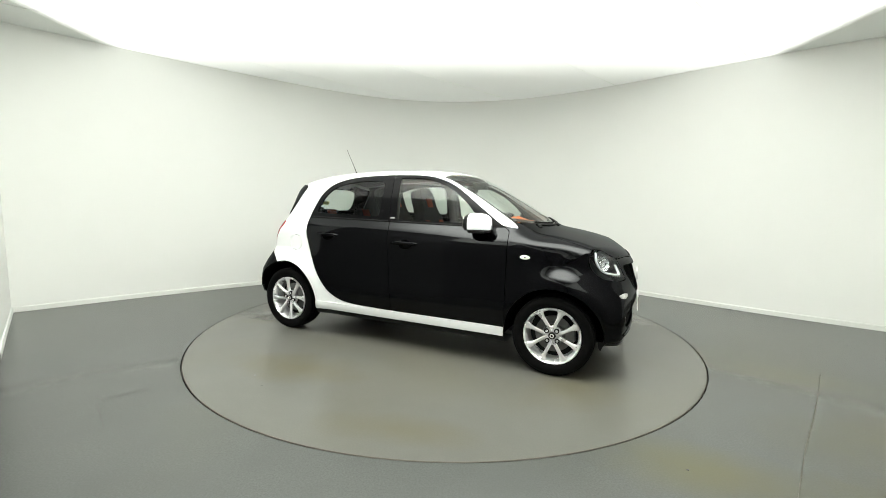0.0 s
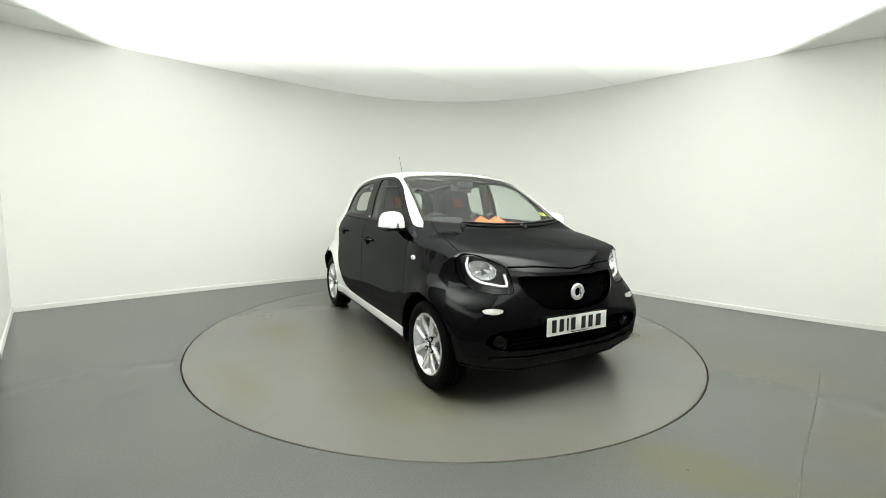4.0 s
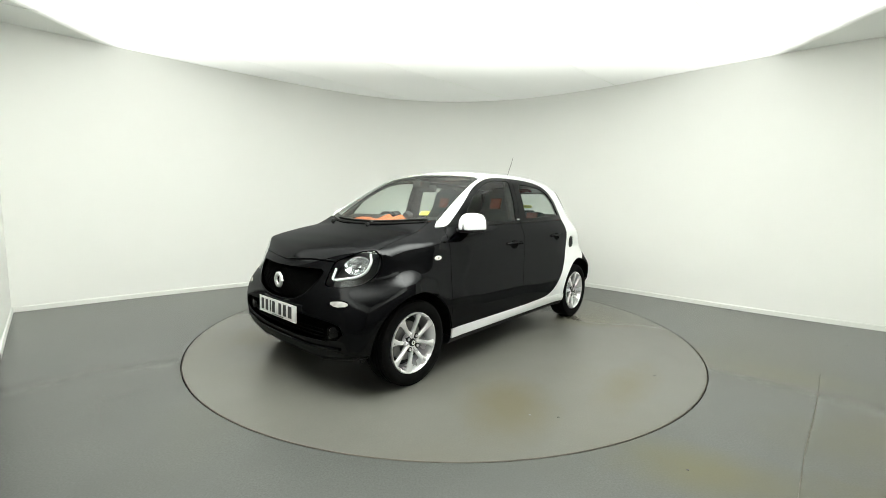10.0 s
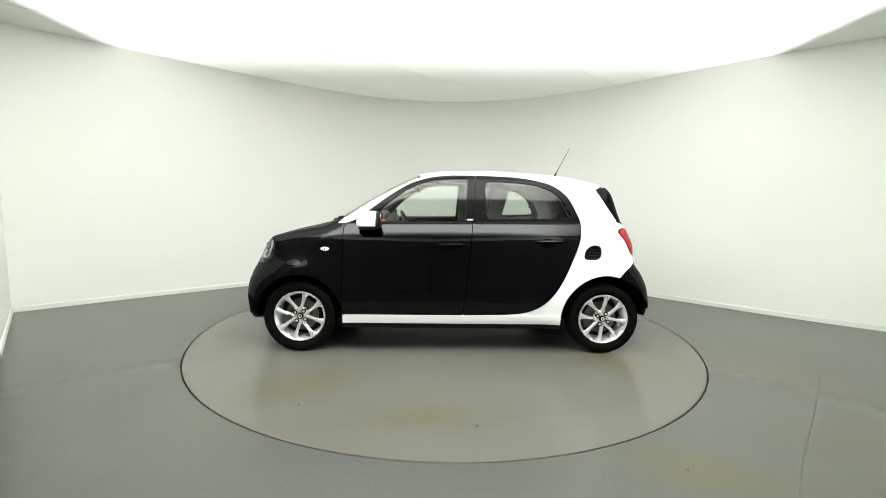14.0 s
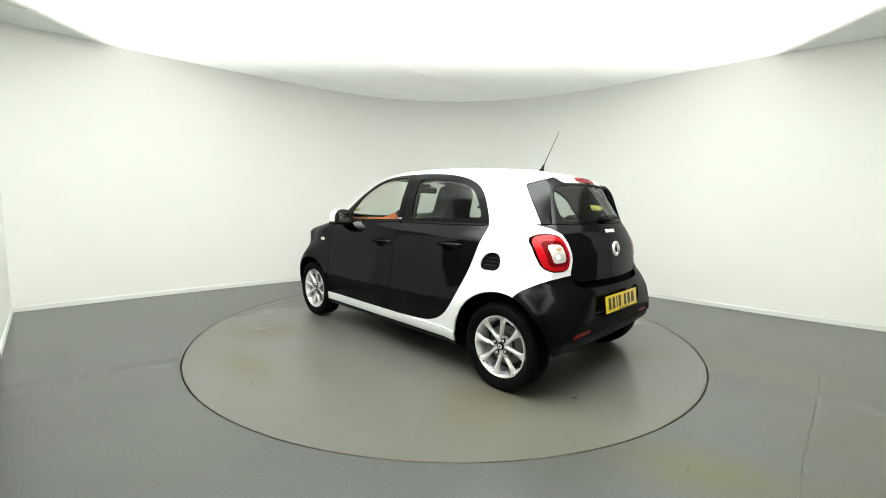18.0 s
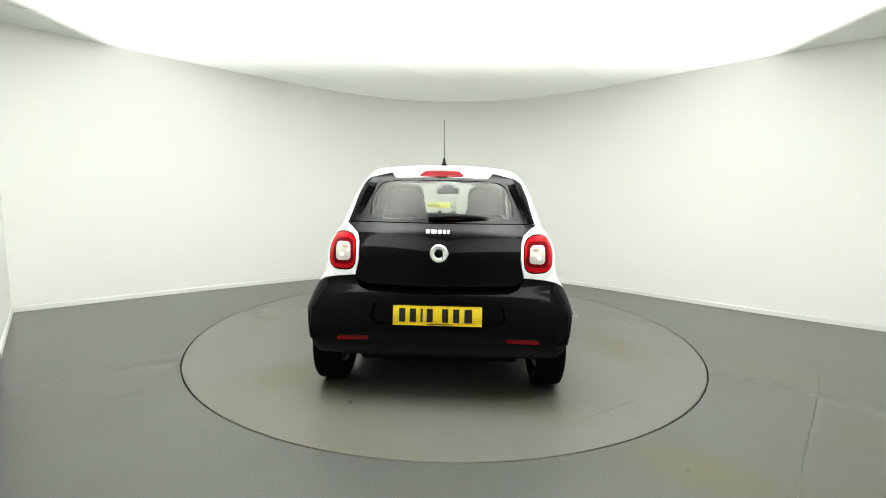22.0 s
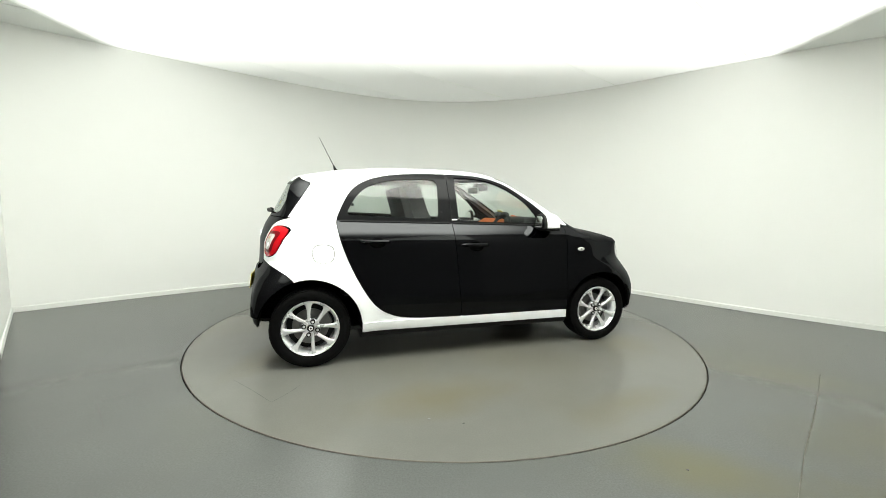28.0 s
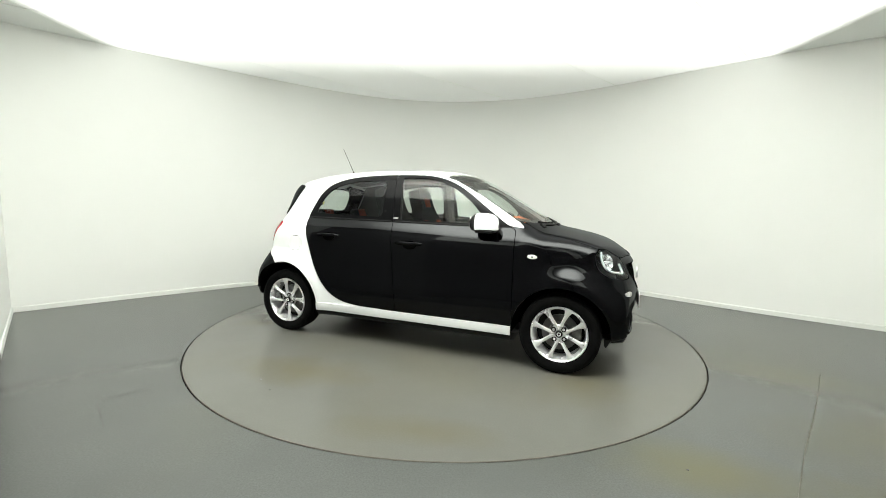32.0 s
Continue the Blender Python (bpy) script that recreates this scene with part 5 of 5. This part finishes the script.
cpart("dash_lower", cushion((0.61, -0.64, 0.55), (0.90, 0.64, 0.93), 0.05), INNER, dashboard, "dark lower dashboard")
cpart("console", cushion((-0.10, -0.11, 0.26), (0.65, 0.11, 0.60), 0.04), INNER, dashboard, "dark centre console")
wm = facing((0.44, -0.345, 0.965), (-1, 0, 0.42))
ring = bmesh.new()
loop = [[ring.verts.new(wm @ Vector(((0.180 + 0.015 * math.cos(b)) * math.cos(a), (0.180 + 0.015 * math.cos(b)) * math.sin(a), 0.015 * math.sin(b)))) for b in np.linspace(0, 2 * math.pi, 9)[:-1]] for a in np.linspace(0, 2 * math.pi, 41)[:-1]]
for i in range(40):
    for k in range(8):
        ring.faces.new((loop[i][k], loop[(i + 1) % 40][k], loop[(i + 1) % 40][(k + 1) % 8], loop[i][(k + 1) % 8]))
steering = cpart("steering_wheel", ring, INNER, None, "black steering wheel")
cpart("wheel_boss", lathe([(0.0, 0.03), (0.05, 0.025), (0.065, 0.0), (0.05, -0.10)], 24, wm), INNER, steering)
for a in (180, 0, 270):
    v = Vector((math.cos(radians(a)), math.sin(radians(a)), 0))
    cpart("wheel_spoke", tube([wm @ (v * 0.05), wm @ (v * 0.175)], [0.024, 0.014], 8), INNER, steering)
cpart("interior_mirror", cushion((0.30, -0.115, 1.325), (0.335, 0.115, 1.390), 0.02), INNER, None, "black interior mirror")
cpart("mirror_stalk", cushion((0.33, -0.055, 1.36), (0.46, 0.055, 1.425), 0.02), INNER, None, "black mirror mount and sensor box")
for s in (-1, 1):
    cpart("sun_visor", cushion((0.12, s * 0.27 - 0.15, 1.425), (0.30, s * 0.27 + 0.15, 1.438), 0.006, ), PILLAR, None, "dark grey folded sun visor")
    cpart("centre_pillar", tube([(-0.15, s * 0.70, 0.62), (-0.16, s * 0.665, 1.05), (-0.17, s * 0.565, 1.43)], [0.06, 0.05, 0.045], 8), INNER, None, "dark inner centre pillar")

# stickers on the glass
sx = 0.872
m = facing((sx - 0.006, 0.505, surf_z(sx, 0.505) - 0.010), skin_normal((sx, 0.505, surf_z(sx, 0.505))))
note = cpart("screen_sticker", box((-0.038, -0.027, 0), (0.038, 0.027, 0.001), 0, 1, m), STICKER, windscreen, "small yellow sticker inside the windscreen")
cpart("sticker_mark", box((-0.010, -0.002, 0.001), (0.012, 0.018, 0.002), 0, 1, m), PLATE_INK, note)
rz = 1.212
m = facing((surf_x(0.08, rz, False) + 0.02, -0.004, rz - 0.004), (-1, 0, 0.45))
note = cpart("rear_sticker", box((-0.09, -0.019, 0), (0.055, 0.019, 0.001), 0, 1, m), STICKER, tailgate, "yellow notice inside the rear window")
cpart("sticker_mark", lathe([(0.0, 0.0012), (0.017, 0.001), (0.017, 0.0)], 20, m @ Matrix.Translation((0.076, 0.0, 0))), INNER, note)
cpart("sticker_mark", lathe([(0.0, 0.0022), (0.008, 0.002), (0.008, 0.001)], 20, m @ Matrix.Translation((0.076, 0.0, 0))), PLATE_WHITE, note)
for k, (w, h) in enumerate(((0.07, 0.007), (0.05, -0.003), (0.08, -0.011))):
    cpart("sticker_line", box((-0.08, h - 0.002, 0.001), (-0.08 + w, h + 0.002, 0.0016), 0, 1, m), PLATE_INK, note)

# ================= marks on the floor and turntable =================
part("rim", lathe([(DISC_R - 0.013, 0.0003), (DISC_R - 0.009, 0.0005), (DISC_R - 0.0055, -0.002), (DISC_R - 0.0055, -0.03)], 160), RIM, turntable, "worn metal edge of the turntable")


def scratch(name, points, width, parent=None, label="", mat=None):
    """A thin irregular scored line on the floor."""
    rng = random.Random(len(points) * 7 + int(width * 1e5))
    run = spline([(*p, 0) for p in points], 14)
    verts, faces = [], []
    for i, p in enumerate(run):
        q = run[min(i + 1, len(run) - 1)] - run[max(i - 1, 0)]
        o = np.array([-q[1], q[0], 0]) / max(np.linalg.norm(q), 1e-9)
        w = width * (0.35 + 0.65 * rng.random()) * (0.3 + 0.7 * math.sin(math.pi * (i + 0.5) / len(run)) ** 0.4)
        verts += [p + o * w / 2 + (0, 0, 0.0012), p - o * w / 2 + (0, 0, 0.0012)]
        if i:
            faces.append((2 * i - 2, 2 * i - 1, 2 * i + 1, 2 * i))
    ob = link(name, verts, faces, mat or SCRATCH, parent, label)
    return ob


tagged(scratch("floor_scratch", [(-2.08, -1.74), (-1.97, -1.64), (-1.85, -1.53)], 0.015, None, ""), "thin dark scored line in the grey floor paint", "floor mark", "scored floor marks")
tagged(scratch("floor_scratch", [(-2.082, -1.742), (-1.941, -1.886), (-1.80, -2.03)], 0.010, None, ""), "thin dark scored line in the grey floor paint", "floor mark", "scored floor marks")
tagged(scratch("floor_scratch", [(2.82, -1.10), (2.5, -1.44), (2.19, -1.76), (1.85, -2.10), (1.50, -2.47)], 0.010, None, "", FLOOR_MARK), "long faint brownish joint line in the floor", "floor mark", "scored floor marks")
for run, w in (([(-1.355, -1.09), (-1.43, -1.20), (-1.52, -1.30)], 0.006), ([(-1.525, -1.30), (-1.66, -1.09), (-1.80, -0.89)], 0.006), ([(-1.59, -0.685), (-1.72, -0.73), (-1.86, -0.78)], 0.005)):
    scratch("scored_line", run, w, turntable, "thin scored line")
for k, (x, y, r) in enumerate(((-1.70, 0.52, 0.020), (1.02, 1.565, 0.009), (-0.655, -1.75, 0.009), (-0.12, 1.94, 0.014), (0.93, 1.70, 0.009), (-0.48, -1.85, 0.008))):
    rng = random.Random(k)
    o = [(x + r * (0.5 + 0.6 * rng.random()) * math.cos(a), y + r * (0.4 + 0.5 * rng.random()) * math.sin(a)) for a in np.linspace(0, 2 * math.pi, 10)[:-1]]
    part("paint_chip", prism(o, 0.0015), PILLAR if k in (1, 2) else SCRATCH, turntable, "small chip in the paint", False)
    turntable.children[-1].location.z = 0.0002
for k, (x, y, r) in enumerate(((3.49, 0.87, 0.016), (3.56, 0.81, 0.009), (-2.58, 0.38, 0.010), (1.15, -2.28, 0.007), (3.68, -0.41, 0.008), (3.2, 1.14, 0.01))):
    rng = random.Random(50 + k)
    bm = bmesh.new()
    bmesh.ops.create_icosphere(bm, subdivisions=2, radius=1)
    for v in bm.verts:
        v.co = Vector((x + v.co.x * r * (0.7 + 0.5 * rng.random()), y + v.co.y * r * (0.6 + 0.4 * rng.random()), max(0.0, (v.co.z + 0.6) * r * 0.35)))
    tagged(part("debris", bm, SCRATCH), "small dark crumb of dirt lying on the floor", "dirt crumb", "crumbs on the floor")


# ================= motion =================
def motions():
    turn = [(0.0, -24.35), (0.3, -24.75), (0.5, -25.35), (1.0, -27.85), (1.5, -31.95), (2.0, -37.4)]
    turn += [(float(t), -37.4 - 11.71 * (t - 2.0)) for t in (2.5, 3.5, 4.5, 6, 8, 10, 12, 14, 16, 18, 20, 22, 24, 26, 28, 29.5, 30.3)]
    turn += [(31.0, -376.7), (31.5, -379.9), (32.0, -381.4)]
    for thing in (turntable, car):
        walk(thing, [(t, pose(0, 0, 0, 0, 0, a)) for t, a in turn])


motions()
